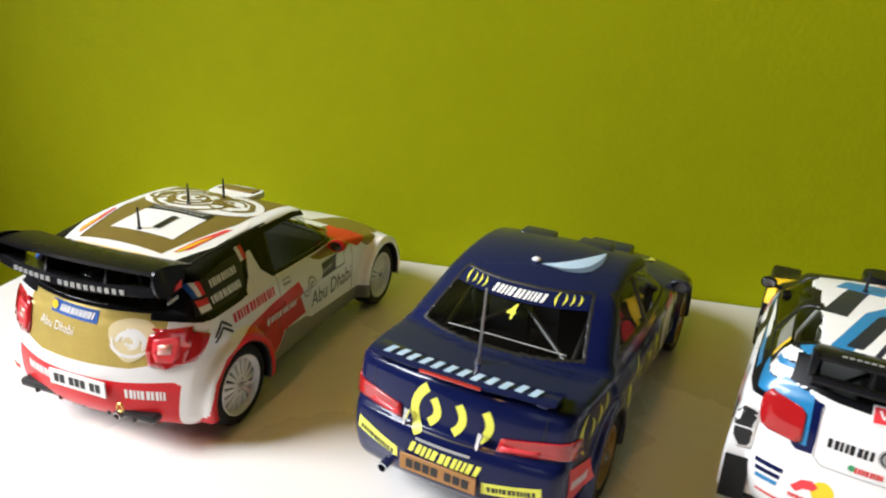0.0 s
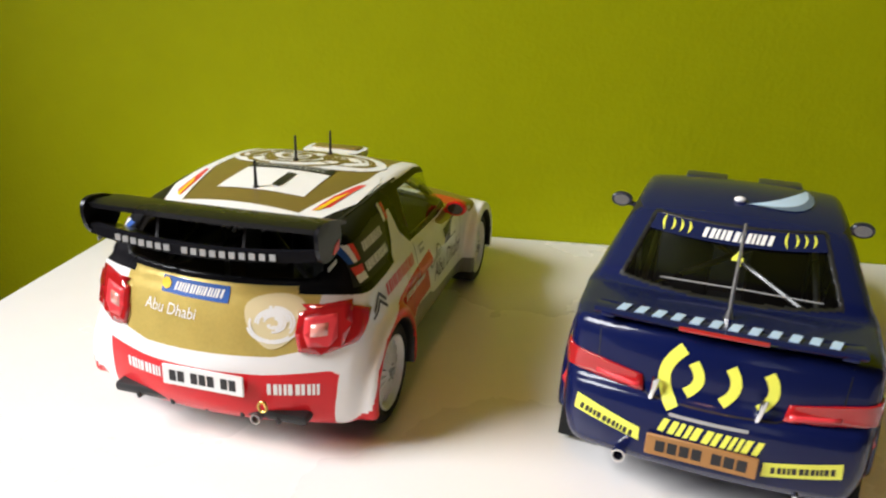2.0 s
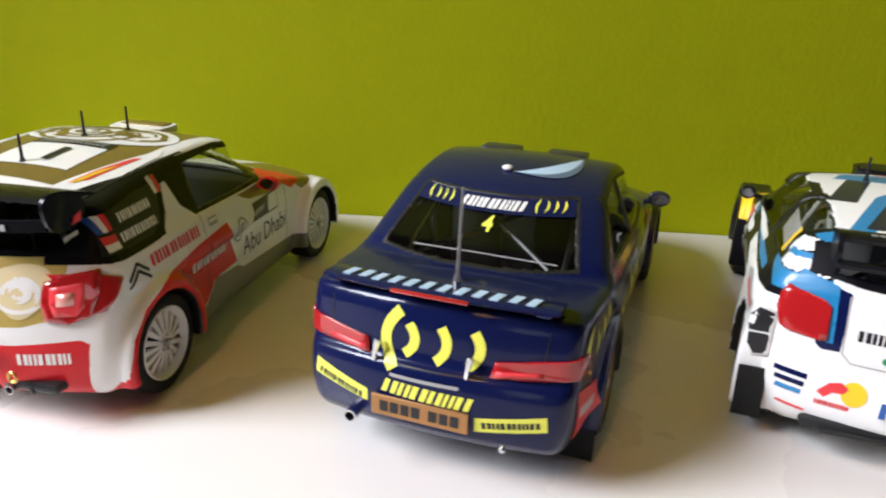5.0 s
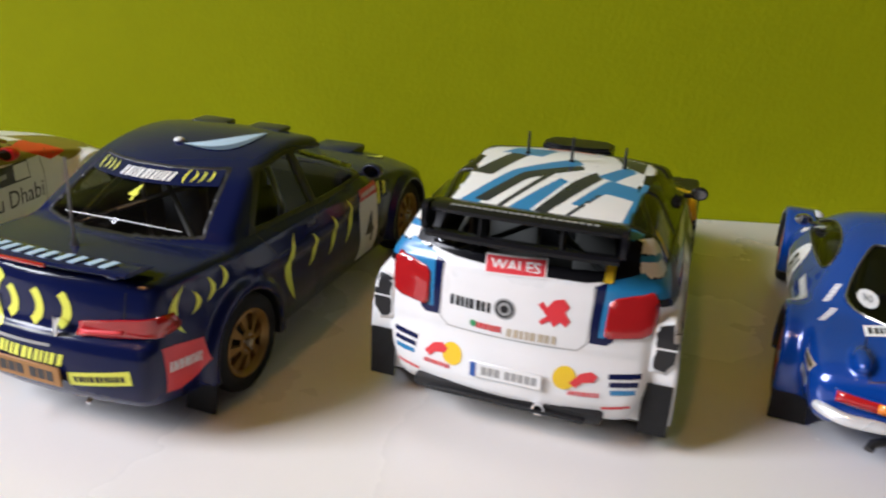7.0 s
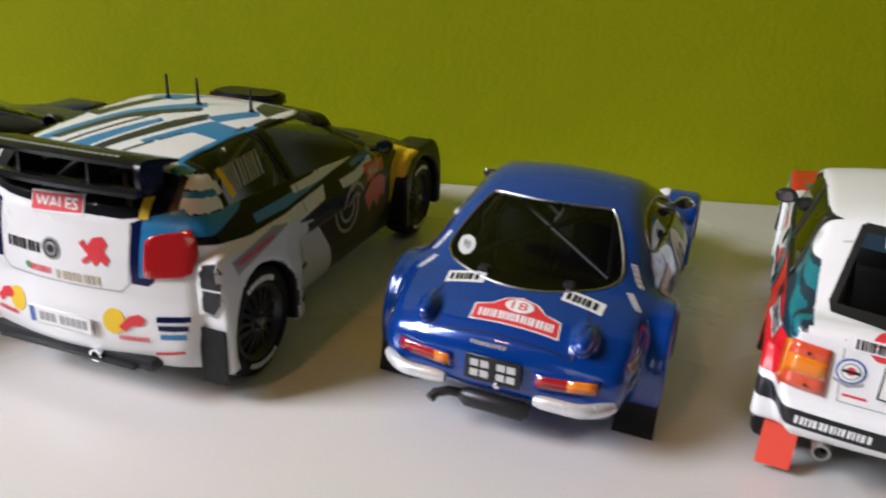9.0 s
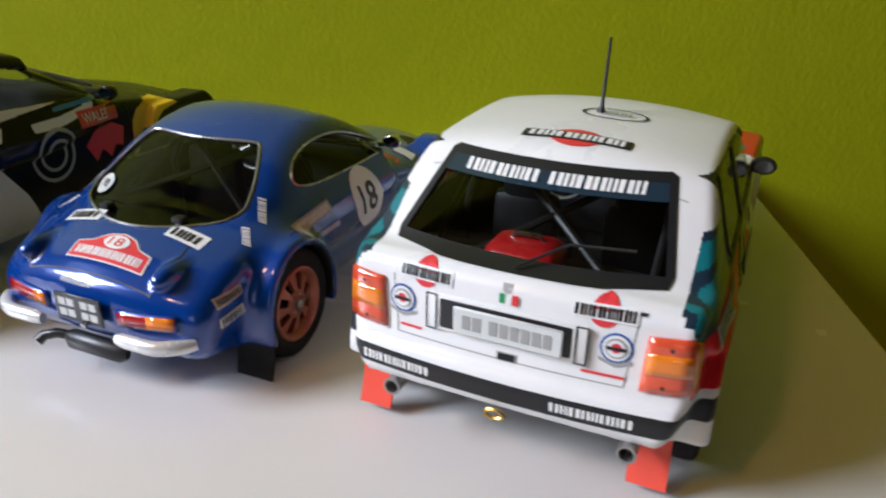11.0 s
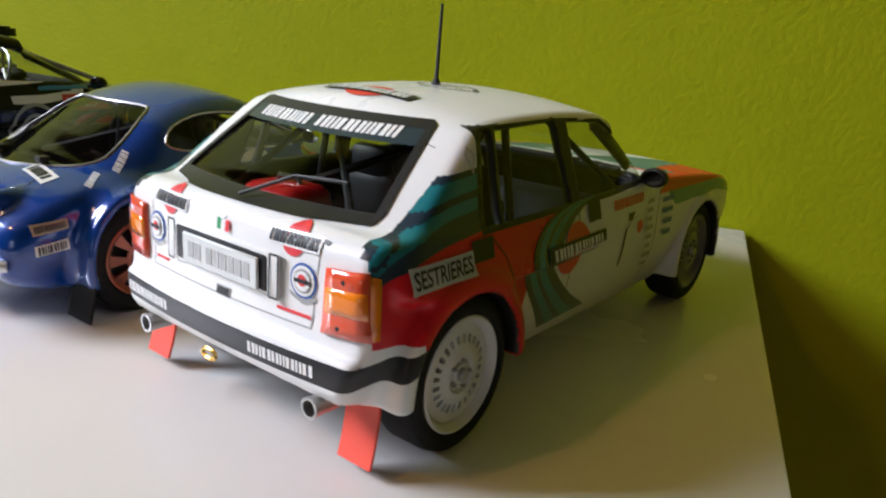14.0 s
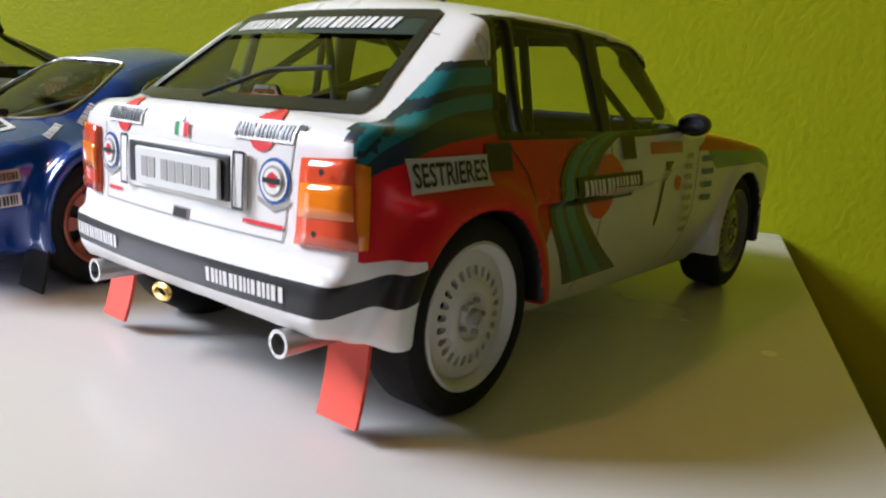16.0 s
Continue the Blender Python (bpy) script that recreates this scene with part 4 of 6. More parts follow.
    wing_blade(bm, 37.2, [(-36.6, 79.4), (-33, 80.0), (-24, 78.8), (-17, 76.6), (-17, 75.6), (-25, 77.2), (-33, 78.0), (-36.4, 77.8)], sweep=-5, droop=1.5)
    c.add("wing_top_blade", bm, GLOSSBLACK)
    bm = bmesh.new()
    wing_blade(bm, 36.2, [(-37.5, 70.6), (-36.5, 71.0), (-30, 68.6), (-25, 66.6), (-25, 65.8), (-31, 66.4), (-36.5, 66.8), (-37.6, 67.2)], sweep=-5, droop=-1.2)
    low = c.add("wing_lower_blade", bm, GLOSSBLACK)
    bm = bmesh.new()
    for i in range(18):
        if i in (7,):
            continue
        xx = -24.6 + i * 2.9
        box(bm, (xx - 0.9, -37.9 + 5 * (xx / 37.6) ** 2, 68.0 + 1.2 * (xx / 39.5) ** 2), (xx + 0.9, -37.5 + 5 * (xx / 37.6) ** 2, 69.9 + 1.2 * (xx / 39.5) ** 2))
    c.add("lettering", bm, PRINTGREY, parent=low, smooth=False)
    for s in (1, -1):
        bm = bmesh.new()
        slab(bm, chaikin([(-35, 79.8), (-23, 79.2), (-17, 75), (-18, 68.4), (-25, 66.4), (-33, 68)], 2).tolist(), "x", s * 36.6, s * 37.8)
        pl = c.add("wing_side_plate", bm, GLOSSBLACK)
        bm = bmesh.new()
        slab(bm, [(-24, 68), (-20, 68.5), (-19.5, 71.5), (-22.5, 70.5)], "x", s * 37.8, s * 38.05)
        c.add("plate_mark", bm, PRINTRED, parent=pl, smooth=False)
        bm = bmesh.new()
        slab(bm, [(-28, 64), (-22, 64.6), (-22, 66), (-28, 65.4)], "x", s * 37.8, s * 38.05)
        c.add("plate_mark", bm, PRINTGREY, parent=pl, smooth=False)
        for xx in (14,):
            bm = bmesh.new()
            slab(bm, [(-30, 77), (-22, 76.5), (-22, 66), (-33, 67)], "x", s * xx - 0.5, s * xx + 0.5)
            c.add("wing_strut", bm, BLACK)
    # lamps
    for s in (1, -1):
        sh = (lambda p: p) if s > 0 else mirrored
        lamp_pad(c, "tail_lamp", "rear", [(sh([(28.4, 49.6), (35, 51.8), (42.0, 53.0), (42.6, 46), (40.5, 38.5), (35, 36.6), (29.0, 37.6), (27.8, 43)]), REDLENS), (sh([(30.0, 48.0), (38.6, 49.2), (39.2, 42), (37, 39), (31.4, 39), (30.0, 43)]), PRINTRED),
                 (sh([(31.8, 46.0), (36.5, 46.5), (36.4, 42.6), (31.9, 42.2)]), PALELENS)], 1.2, "glossy red tail lamp with a pale centre")
        v = "right" if s > 0 else "left"
        lamp_pad(c, "tail_lamp_side", v, [([(-26.5, 51.8), (-21, 51.4), (-15.5, 49.0), (-17.5, 46), (-22.5, 40), (-26.5, 38.0)], REDLENS)], 1.0)
        mirror_pod(c, 48.5, 83, 53.8, 4.6, 5, 3.2, RED, s, 7)
    # rear prints
    c.sticker("rear", [(rect(-3.6, 53.6, 23, 4.8, -1), PRINTBLUE), (bars(-2.0, 53.6, 16.5, 2.6, 8, -1, slant=0.6), PRINTWHITE), (disc(-13.4, 54.0, 1.7), WARMYELLOW)], label="blue tyre-maker sticker with plain white bars")
    c.sticker("rear", [(text_faces("Abu Dhabi", -11.5, 46.8, 3.6, 19, -2, shear=0.15), PRINTWHITE)], label="white place name on the gold tailgate")
    c.sticker("rear", [(chaikin([(13, 52.6), (22, 55.4), (30, 53.6), (30.5, 46), (26, 40), (21, 37.5), (16.5, 41), (13, 47)], 2).tolist(), PALEGOLD), (swirl(21.5, 46.2, 8.2, 5), PRINTWHITE)], label="pale ornamental emblem")
    c.sticker("rear", [(text_faces("Argentina", 7.5, 71.6, 2.6, 13.5), PRINTWHITE)], label="white place name above the rear window", step=2)
    c.sticker("rear", [(bars(-21, 26.0, 14, 3.6, 5), PRINTWHITE)])
    c.sticker("rear", [(bars(28, 25.6, 15, 3.8, 5), PRINTWHITE)])
    number_plate(c, 1.3, 26.8, -38.5, 27, 7.0, PRINTWHITE, INK, [[2, 3, 2]], "white number plate with plain dark bars")
    bm = bmesh.new()
    tube(bm, [(20.4 + 1.3 * math.cos(math.tau * k / 16), -38.2, 20.8 + 1.7 * math.sin(math.tau * k / 16)) for k in range(17)], 0.5, 6, caps=False)
    c.add("tow_ring", bm, BRASS)
    bm = bmesh.new()
    box(bm, (-33, -35.6, 14.4), (33, -24, 18.0), 1.4)
    for k in range(5):
        xx = -24 + k * 12
        box(bm, (xx - 0.6, -36.0, 13.8), (xx + 0.6, -30, 16.0), 0.3)
    c.add("diffuser", bm, BLACK)
    pipe(c, 17, -37, -28, 14.8, 1.6)
    # roof prints
    c.sticker("top", [(rect(1.5, 13.5, 31, 22), PRINTWHITE), (rect(1.5, 27.6, 31, 6.0), INK), (bars(1.5, 29.2, 26, 1.5, 12), PRINTGREY), (bars(1.5, 26.4, 26, 1.3, 8), PRINTGREY), (text_faces("1", 5.0, 13.5, 13, 2.8), INK)], label="white number panel with a black 1")
    c.sticker("top", [(disc(0, 46, 30, 17), PRINTWHITE), (swirl(-5, 45, 22, 11) + swirl(14, 47, 13, 3) + swirl(-21, 46, 9, 8), GOLDFLAT)], label="white ornamental strokes across the roof")
    for s in (1, -1):
        sh = (lambda p: p) if s > 0 else mirrored
        c.sticker("top", [(sh([(20, -9), (26, -11), (33, 8), (33.5, 30), (31, 36), (27, 20)]), PRINTWHITE), (sh([(23, -5), (27, 0), (30.5, 24), (28.5, 22), (25, 8)]), PRINTRED), (sh([(23.5, -5), (25.2, -3), (28.5, 14), (26, 8)]), WARMYELLOW)])
        c.sticker("top", [(stroke([(s * 31, -14), (s * 34, 10), (s * 35.2, 40)], 0.8), INK)])
    seam(c, "top", [(-25, -11), (0, -13.5), (25, -11)], 0.5, WARMYELLOW)
    bm = bmesh.new()
    slab(bm, chaikin([(-11, 62), (11, 62), (13, 76), (9, 79), (-9, 79), (-13, 76)], 1).tolist(), "z", 75.0, 77.8)
    c.add("roof_scoop", bm, WHITE)
    bm = bmesh.new()
    box(bm, (-10, 70, 77.6), (10, 77, 78.4), 0.4)
    c.add("scoop_lip", bm, GOLDFLAT)
    for x, y in ((-1.5, 37), (-0.5, 4), (5, 54)):
        antenna(c, x, y, curve(np.array([y]), [(-10, 76.0), (20, 79.0), (40, 79.8), (60, 78.6)])[0] + 0.2, 9.5, 0.5)
    # side prints
    for v, s in (("right", 1), ("left", -1)):
        c.sticker(v, [([(-18, 55.5), (-14, 67), (6, 70.5), (18, 70.8), (12, 58), (6, 55.6)], BLACK), (bars(2, 65.2, 17, 3.0, 6, 2, 0.35), PRINTWHITE), (bars(1, 59.3, 19, 3.0, 7, 2, 0.35), PRINTWHITE)], label="dark side window with plain white name bars")
        c.sticker(v, [(rect(-14.6, 64.4, 1.6, 5), PRINTBLUE), (rect(-13.0, 64.6, 1.6, 5), PRINTWHITE), (rect(-11.4, 64.8, 1.6, 5), PRINTRED)], label="small flag sticker", lift=0.35)
        c.sticker(v, [(rect(-12.8, 59.8, 5.5, 2.4), PRINTRED), (rect(-12.8, 57.4, 5.5, 2.4), PRINTWHITE)], label="small flag sticker", lift=0.35)
        c.sticker(v, [(rect(15.5, 70, 2.2, 6, 10), PRINTWHITE), (rect(17.6, 70, 2.0, 6, 10), PRINTRED)], lift=0.35)
        c.sticker(v, [(stroke([(-13, 46), (-8, 50.5), (-3, 46.6)], 1.1) + stroke([(-13, 43.6), (-8, 48), (-3, 44.2)], 1.1), INK)], label="double chevron emblem")
        c.sticker(v, [(bars(14.5, 49.0, 31, 4.0, 7, 1, 0.36), PRINTRED)], label="row of plain red blocks")
        c.sticker(v, [(bars(36, 36.5, 25, 4.2, 5, 2), PRINTWHITE)])
        c.sticker(v, [(rect(84, 43, 26, 9), INK), (rect(92, 43, 9, 7.4), PRINTWHITE), (rect(77, 43.4, 10, 2.2), PRINTGREY), (text_faces("1", 99.5, 43, 6.5), PRINTWHITE)], label="black and white door panel with a 1")
        c.sticker(v, [(text_faces("Abu Dhabi", 83, 31.5, 8.0, 42, 1, shear=0.15), INK)], label="dark place name along the sill")
        c.sticker(v, [(disc(59, 40, 4.2, 5.6), PRINTGREY), (ring(59, 40, 3.2, 0.8, 4.4), PRINTWHITE)])
        c.sticker(v, [(stroke([(110, 46), (113, 50), (115, 46), (118, 50)], 0.9), INK)])
        c.sticker(v, [(rect(40, 50.0, 6, 3.2), PRINTGREY), (rect(40, 50.3, 5, 1.2), PRINTWHITE)], "door_handle", lift=0.4)
        seam(c, v, [(34, 54), (33, 40), (35, 20), (37, 14)])
        seam(c, v, [(104, 52), (106, 40), (104, 16)])
    return c


gold_hatchback()


# ---- navy saloon with yellow crescents ----
def navy_saloon():
    c = Car("glossy navy blue model rally saloon with yellow crescent prints", -0.0312, -0.2016, -15.4)
    wells = [(0, 17.5, 18.8, 27), (140, 17.5, 18.8, 27)]

    def extra(d, x, y, z):
        d = flare(d, x, y, z, 0, 17.5, 22.5, 34, 45.4)
        d = flare(d, x, y, z, 140, 17.5, 22.5, 34, 45.4)
        # step above the bumper and plate recess
        return d
    f = car_solid([(-43, 14.5), (-49.5, 17), (-51, 26), (-50, 36.5), (-46.6, 38.4), (-46.2, 46), (-45, 53.5), (-42, 55.9), (-14, 54.8), (10, 53.0), (60, 51.5), (116, 49.5), (140, 47), (165, 41.5), (177, 36), (182, 26), (179, 12), (165, 8.5), (20, 8.5), (-30, 11)],
                  [(-17, 53.4), (11, 69), (20, 73.6), (36, 77.0), (52, 77.2), (68, 74.4), (77, 70.6), (120, 48.5), (60, 42), (0, 42)],
                  [(-52, 34), (-44, 39), (-30, 42), (-5, 43.6), (60, 43.4), (115, 43.4), (150, 43.4), (170, 40), (183, 33)], 26, (40.5, 31.5, 77), 54, wells, extra=extra, roof_crown=0.0026, rear_bow=0.0050, crown=0.0016)
    b = c.body = Body(f, (-3, -60, 2), (51, 190, 86), 1.15)
    b.mat(NAVY)
    b.side([(8, 53.0), (25, 70.8), (46, 72.8), (75, 69.8), (108, 50.2), (60, 50.5)], BLACK)
    b.side([(12.5, 54.4), (27, 69.4), (46.5, 71.4), (49.5, 52.6)], SMOKED)
    b.side([(53.5, 52.4), (50.5, 71.4), (73.0, 68.6), (101, 51.4)], SMOKED)
    b.zone("rear", [(-33, 54.6), (32.5, 54.6), (26.6, 71.2), (-26.6, 71.2)], BLACK, facing=0.15, limit=lambda C: (C[:, 1] > -17) & (C[:, 1] < 24))
    b.zone("rear", [(-31.6, 55.4), (31.2, 55.4), (25.4, 70.4), (-25.4, 70.4)], DARKGLASS, facing=0.15, limit=lambda C: (C[:, 1] > -17) & (C[:, 1] < 24))
    b.zone("front", [(-34, 51), (34, 51), (28.5, 69.5), (-28.5, 69.5)], SMOKED, facing=0.2, limit=lambda C: C[:, 1] > 70)
    for wy, wz, wr, xin in wells:
        b.well(wy, wz, wr, xin)
    b.build(c.root, [SMOKED, DARKGLASS])
    cockpit(c, 35, -6, 108, 18, 52, 74, seat=BLACK, cage=STEEL, roof_half=27)
    for s in (1, -1):
        for wy in (0, 140):
            c.wheel(s, wy, 44.3, 17.5, 12, BRONZE, 12.0, 8)
        sh = (lambda p: p) if s > 0 else mirrored
        lamp_pad(c, "tail_lamp", "rear", [(sh([(17.6, 37.2), (18.4, 41.8), (30, 43.0), (40.4, 43.6), (41.4, 38.8), (40.0, 37.6)]), REDLENS), (sh([(18.6, 37.7), (18.9, 39.3), (31, 39.8), (31, 38.2)]), PRINTRED)], 1.1, "red tail lamp with a pale lower strip")
        v = "right" if s > 0 else "left"
        lamp_pad(c, "tail_lamp_side", v, [([(-37.5, 37.8), (-31, 38.2), (-30.5, 40), (-32.5, 43.6), (-37.5, 43.8)], REDLENS)], 0.8)
        mirror_pod(c, 47.0, 92, 54.5, 4.6, 4.6, 3.2, NAVY_BLACK, s, 6)
        mudflap(c, 33 if s > 0 else -44, 44 if s > 0 else -33, -19, 2.2, 18, RUBBER, 3.0, "black rubber mudflap")
        # side prints
        c.sticker(v, [([(-38, 33.8), (-33, 33.2), (-22, 30.6), (-21.5, 23), (-25, 18.5), (-32, 17), (-37.5, 18.5)], PRINTRED), (bars(-30, 26.0, 13, 3.2, 6, -8), PRINTWHITE)], label="red bumper panel with plain grey blocks")
        c.sticker(v, [(crescent(-28, 42.5, 15, 3.0, -6.0, -8), YELLOW)])
        for k, (y, z, h) in enumerate(((-25, 43.5, 7.5), (-18, 45, 8), (-11.5, 46.5, 8))):
            c.sticker(v, [(crescent(y, z, h, 2.2, 4.2, -14), YELLOW)], step=1.5)
        c.sticker(v, [(crescent(31.5, 33.5, 27, 4.4, -7.0, 0), YELLOW)])
        for y, z, h in ((42, 36, 14), (58, 36, 17), (73, 37, 19)):
            c.sticker(v, [(crescent(y, z, h, 3.6, 6.6, -6), YELLOW)])
        c.sticker(v, [([(86, 46.5), (104, 46), (105, 12.5), (87, 13)], PRINTWHITE), ([(86, 46.5), (104, 46), (104, 41), (86, 41.4)], PRINTRED), (bars(95, 43.7, 15, 2.0, 7), PRINTWHITE), (text_faces("4", 95.5, 27, 14, 8, bold=0.02), INK)], label="white door panel with a black 4")
        c.sticker(v, [(rect(106, 40, 3, 10), YELLOW), (rect(112, 42, 3, 8), YELLOW)])
        seam(c, v, [(50, 52), (49, 35), (47, 12)])
        seam(c, v, [(108, 49), (110, 35), (108, 12)])
        seam(c, v, [(12, 52), (18, 44), (21, 36)])
        c.sticker(v, [(rect(44, 46.5, 7, 1.8), NAVY_BLACK)], "door_handle", lift=0.5)
    # boot spoiler with brake light
    bm = bmesh.new()
    wing_blade(bm, 34, [(-47, 58.6), (-46, 59.2), (-40, 58.8), (-35, 57.4), (-35, 56.8), (-41, 57.4), (-46.4, 57.8)], sweep=-5, droop=1.4)
    for s in (-1, 1):
        box(bm, (s * 30 - 2, -43, 56), (s * 30 + 2, -36, 57.6), 0.5)
    sp = c.add("boot_spoiler", bm, NAVY)
    bm = bmesh.new()
    box(bm, (-11, -47.6, 57.9), (11, -46.6, 59.0), 0.25)
    c.add("brake_light", bm, REDLENS, "narrow red brake light", parent=sp)
    bm = bmesh.new()
    for k in range(6):
        xx = -24 + k * 9.6
        lean = 1.2
        yy = -44 + 5 * (xx / 34) ** 2
        zz = 59.15 - 1.4 * (xx / 34) ** 2
        for k0, k1 in ((-3.9, -1.5), (0.9, 3.3)):
            q = [(xx + k0, yy - 0.2), (xx + k1, yy - 0.2), (xx + k1 + lean, yy + 4.6), (xx + k0 + lean, yy + 4.6)]
            slab(bm, q, "z", zz - 0.1, zz + 0.25)
    c.add("spoiler_print", bm, PALEBLUE, "row of plain pale blocks", parent=sp, smooth=False)
    # crescents on the boot face
    c.sticker("rear", [(bracket(-9.0, 43.8, 16.4, 3.2, -3.8, -3), YELLOW)], label="large lime yellow crescent", step=2)
    for x in (-6.4, 2.8, 12.0):
        c.sticker("rear", [(bracket(x, 44.2, 9.0 if x < 0 else 10.2, 2.8, 2.4, -6), YELLOW)], label="lime yellow crescent", step=2)
    # grey strip that paints a light sheen on the bumper, then bumper stickers
    c.sticker("rear", [(rect(0, 34.0, 20, 0.9), PRINTGREY)])
    c.sticker("rear", [(bars(1, 30.2, 26, 4.0, 6, -2, slant=1.2), YELLOW)], label="row of plain yellow blocks")
    c.sticker("rear", [([(-35.5, 31.5), (-17, 27.6), (-17, 23.6), (-36, 26.6)], YELLOW), (bars(-26.5, 26.6, 16, 1.9, 6, -11), INK)], label="yellow sticker with plain dark bars")
    c.sticker("rear", [([(14.8, 26.2), (33.6, 28.4), (34, 23.8), (14.8, 21.8)], YELLOW), (bars(24.4, 25.0, 15.5, 1.9, 6, 6), INK)], label="yellow sticker with plain dark bars")
    number_plate(c, -0.6, 24.6, -51.2, 28.5, 6.4, TANPLATE, INK, [[4, 3]], "tan number plate with plain dark bars")
    for x in (-14.5, 12.5):
        bm = bmesh.new()
        tube(bm, [(x, -47.6, 43), (x - 0.4, -48.6, 40), (x - 1.0, -48.0, 36.8)], 0.7, 8, [1.6, 1.0, 0.9])
        c.add("boot_catch", bm, CHROME)
    bm = bmesh.new()
    tube(bm, [(23.5, -50.8, 20), (23.5, -52.2, 19.4)], 0.8, 8)
    c.add("bumper_pin", bm, CHROME)
    pipe(c, -21.5, -52, -38, 18.6, 1.9, CHROME)
    # rear window prints
    c.sticker("rear", [([(-25.4, 70.4), (25.4, 70.4), (26.8, 66.6), (-26.8, 66.6)], NAVY)], "window_band", "navy band across the top of the rear window", lift=0.25)
    c.sticker("rear", [(bars(0.5, 68.4, 21, 2.2, 6, 0, slant=0.8), PRINTWHITE)], lift=0.45, label="row of plain white blocks")
    for x0 in (-22.5, 14.5):
        for k in range(4):
            c.sticker("rear", [(crescent(x0 + k * 2.6 + (0 if k else 0.6), 68.7, 2.9 if k else 3.6, 0.75, 1.1 if k else -1.1), YELLOW)], lift=0.45, step=1.5)
    c.sticker("rear", [(text_faces("4", 1.2, 64.2, 3.6, 3.4, bold=0.03), YELLOW)], label="yellow number 4", lift=0.3, step=1.5)
    bm = bmesh.new()
    tube(bm, [(-20, -7.4, 57.6), (0, -7.6, 57.8), (26, -6.6, 57.2)], 0.25, 6)
    c.add("wiper", bm, PRINTGREY)
    antenna(c, 0.9, -26, 55.0, 28, 0.5, STEEL, tilt=(0.2, 1.5), base=1.5)
    # roof
    bend = lambda p, q, r: [((1 - t) ** 2 * p[0] + 2 * t * (1 - t) * q[0] + t * t * r[0], (1 - t) ** 2 * p[1] + 2 * t * (1 - t) * q[1] + t * t * r[1]) for t in [i / 14 for i in range(15)]]
    inner, outer = bend((2, 28), (15, 34), (21, 55)), bend((2, 28), (29, 22), (21, 55))
    c.sticker("top", [(strip(inner, outer, 0, 0.65), PALEBLUE), (strip(inner, outer, 0.65, 1), SLATE)], label="pale crescent moon on the roof")
    bm = bmesh.new()
    blob(bm, (-0.5, 29.5, 76.2), (1.9, 1.9, 1.0), 12, 8)
    c.add("roof_button", bm, PRINTWHITE)
    for x in (-13, 13):
        bm = bmesh.new()
        box(bm, (x - 7.5, 62, 73.2), (x + 7.5, 72, 75.2), 0.8)
        c.add("roof_vent", bm, NAVY_BLACK)
    bm = bmesh.new()
    box(bm, (-12, 136, 42.5), (12, 160, 46.8), 2.0)
    c.add("bonnet_scoop", bm, NAVY)
    c.sticker("top", [(crescent(-18, 150, 24, 4, -5, 10), YELLOW), (crescent(20, 150, 18, 3, 5, 0), YELLOW)])
    seam(c, "rear", [(-32, 55.4), (-31, 41), (-16, 37), (16, 37), (31, 41), (32, 55.4)], 0.35)
    c.shorten_tail(0.98)
    return c


navy_saloon()


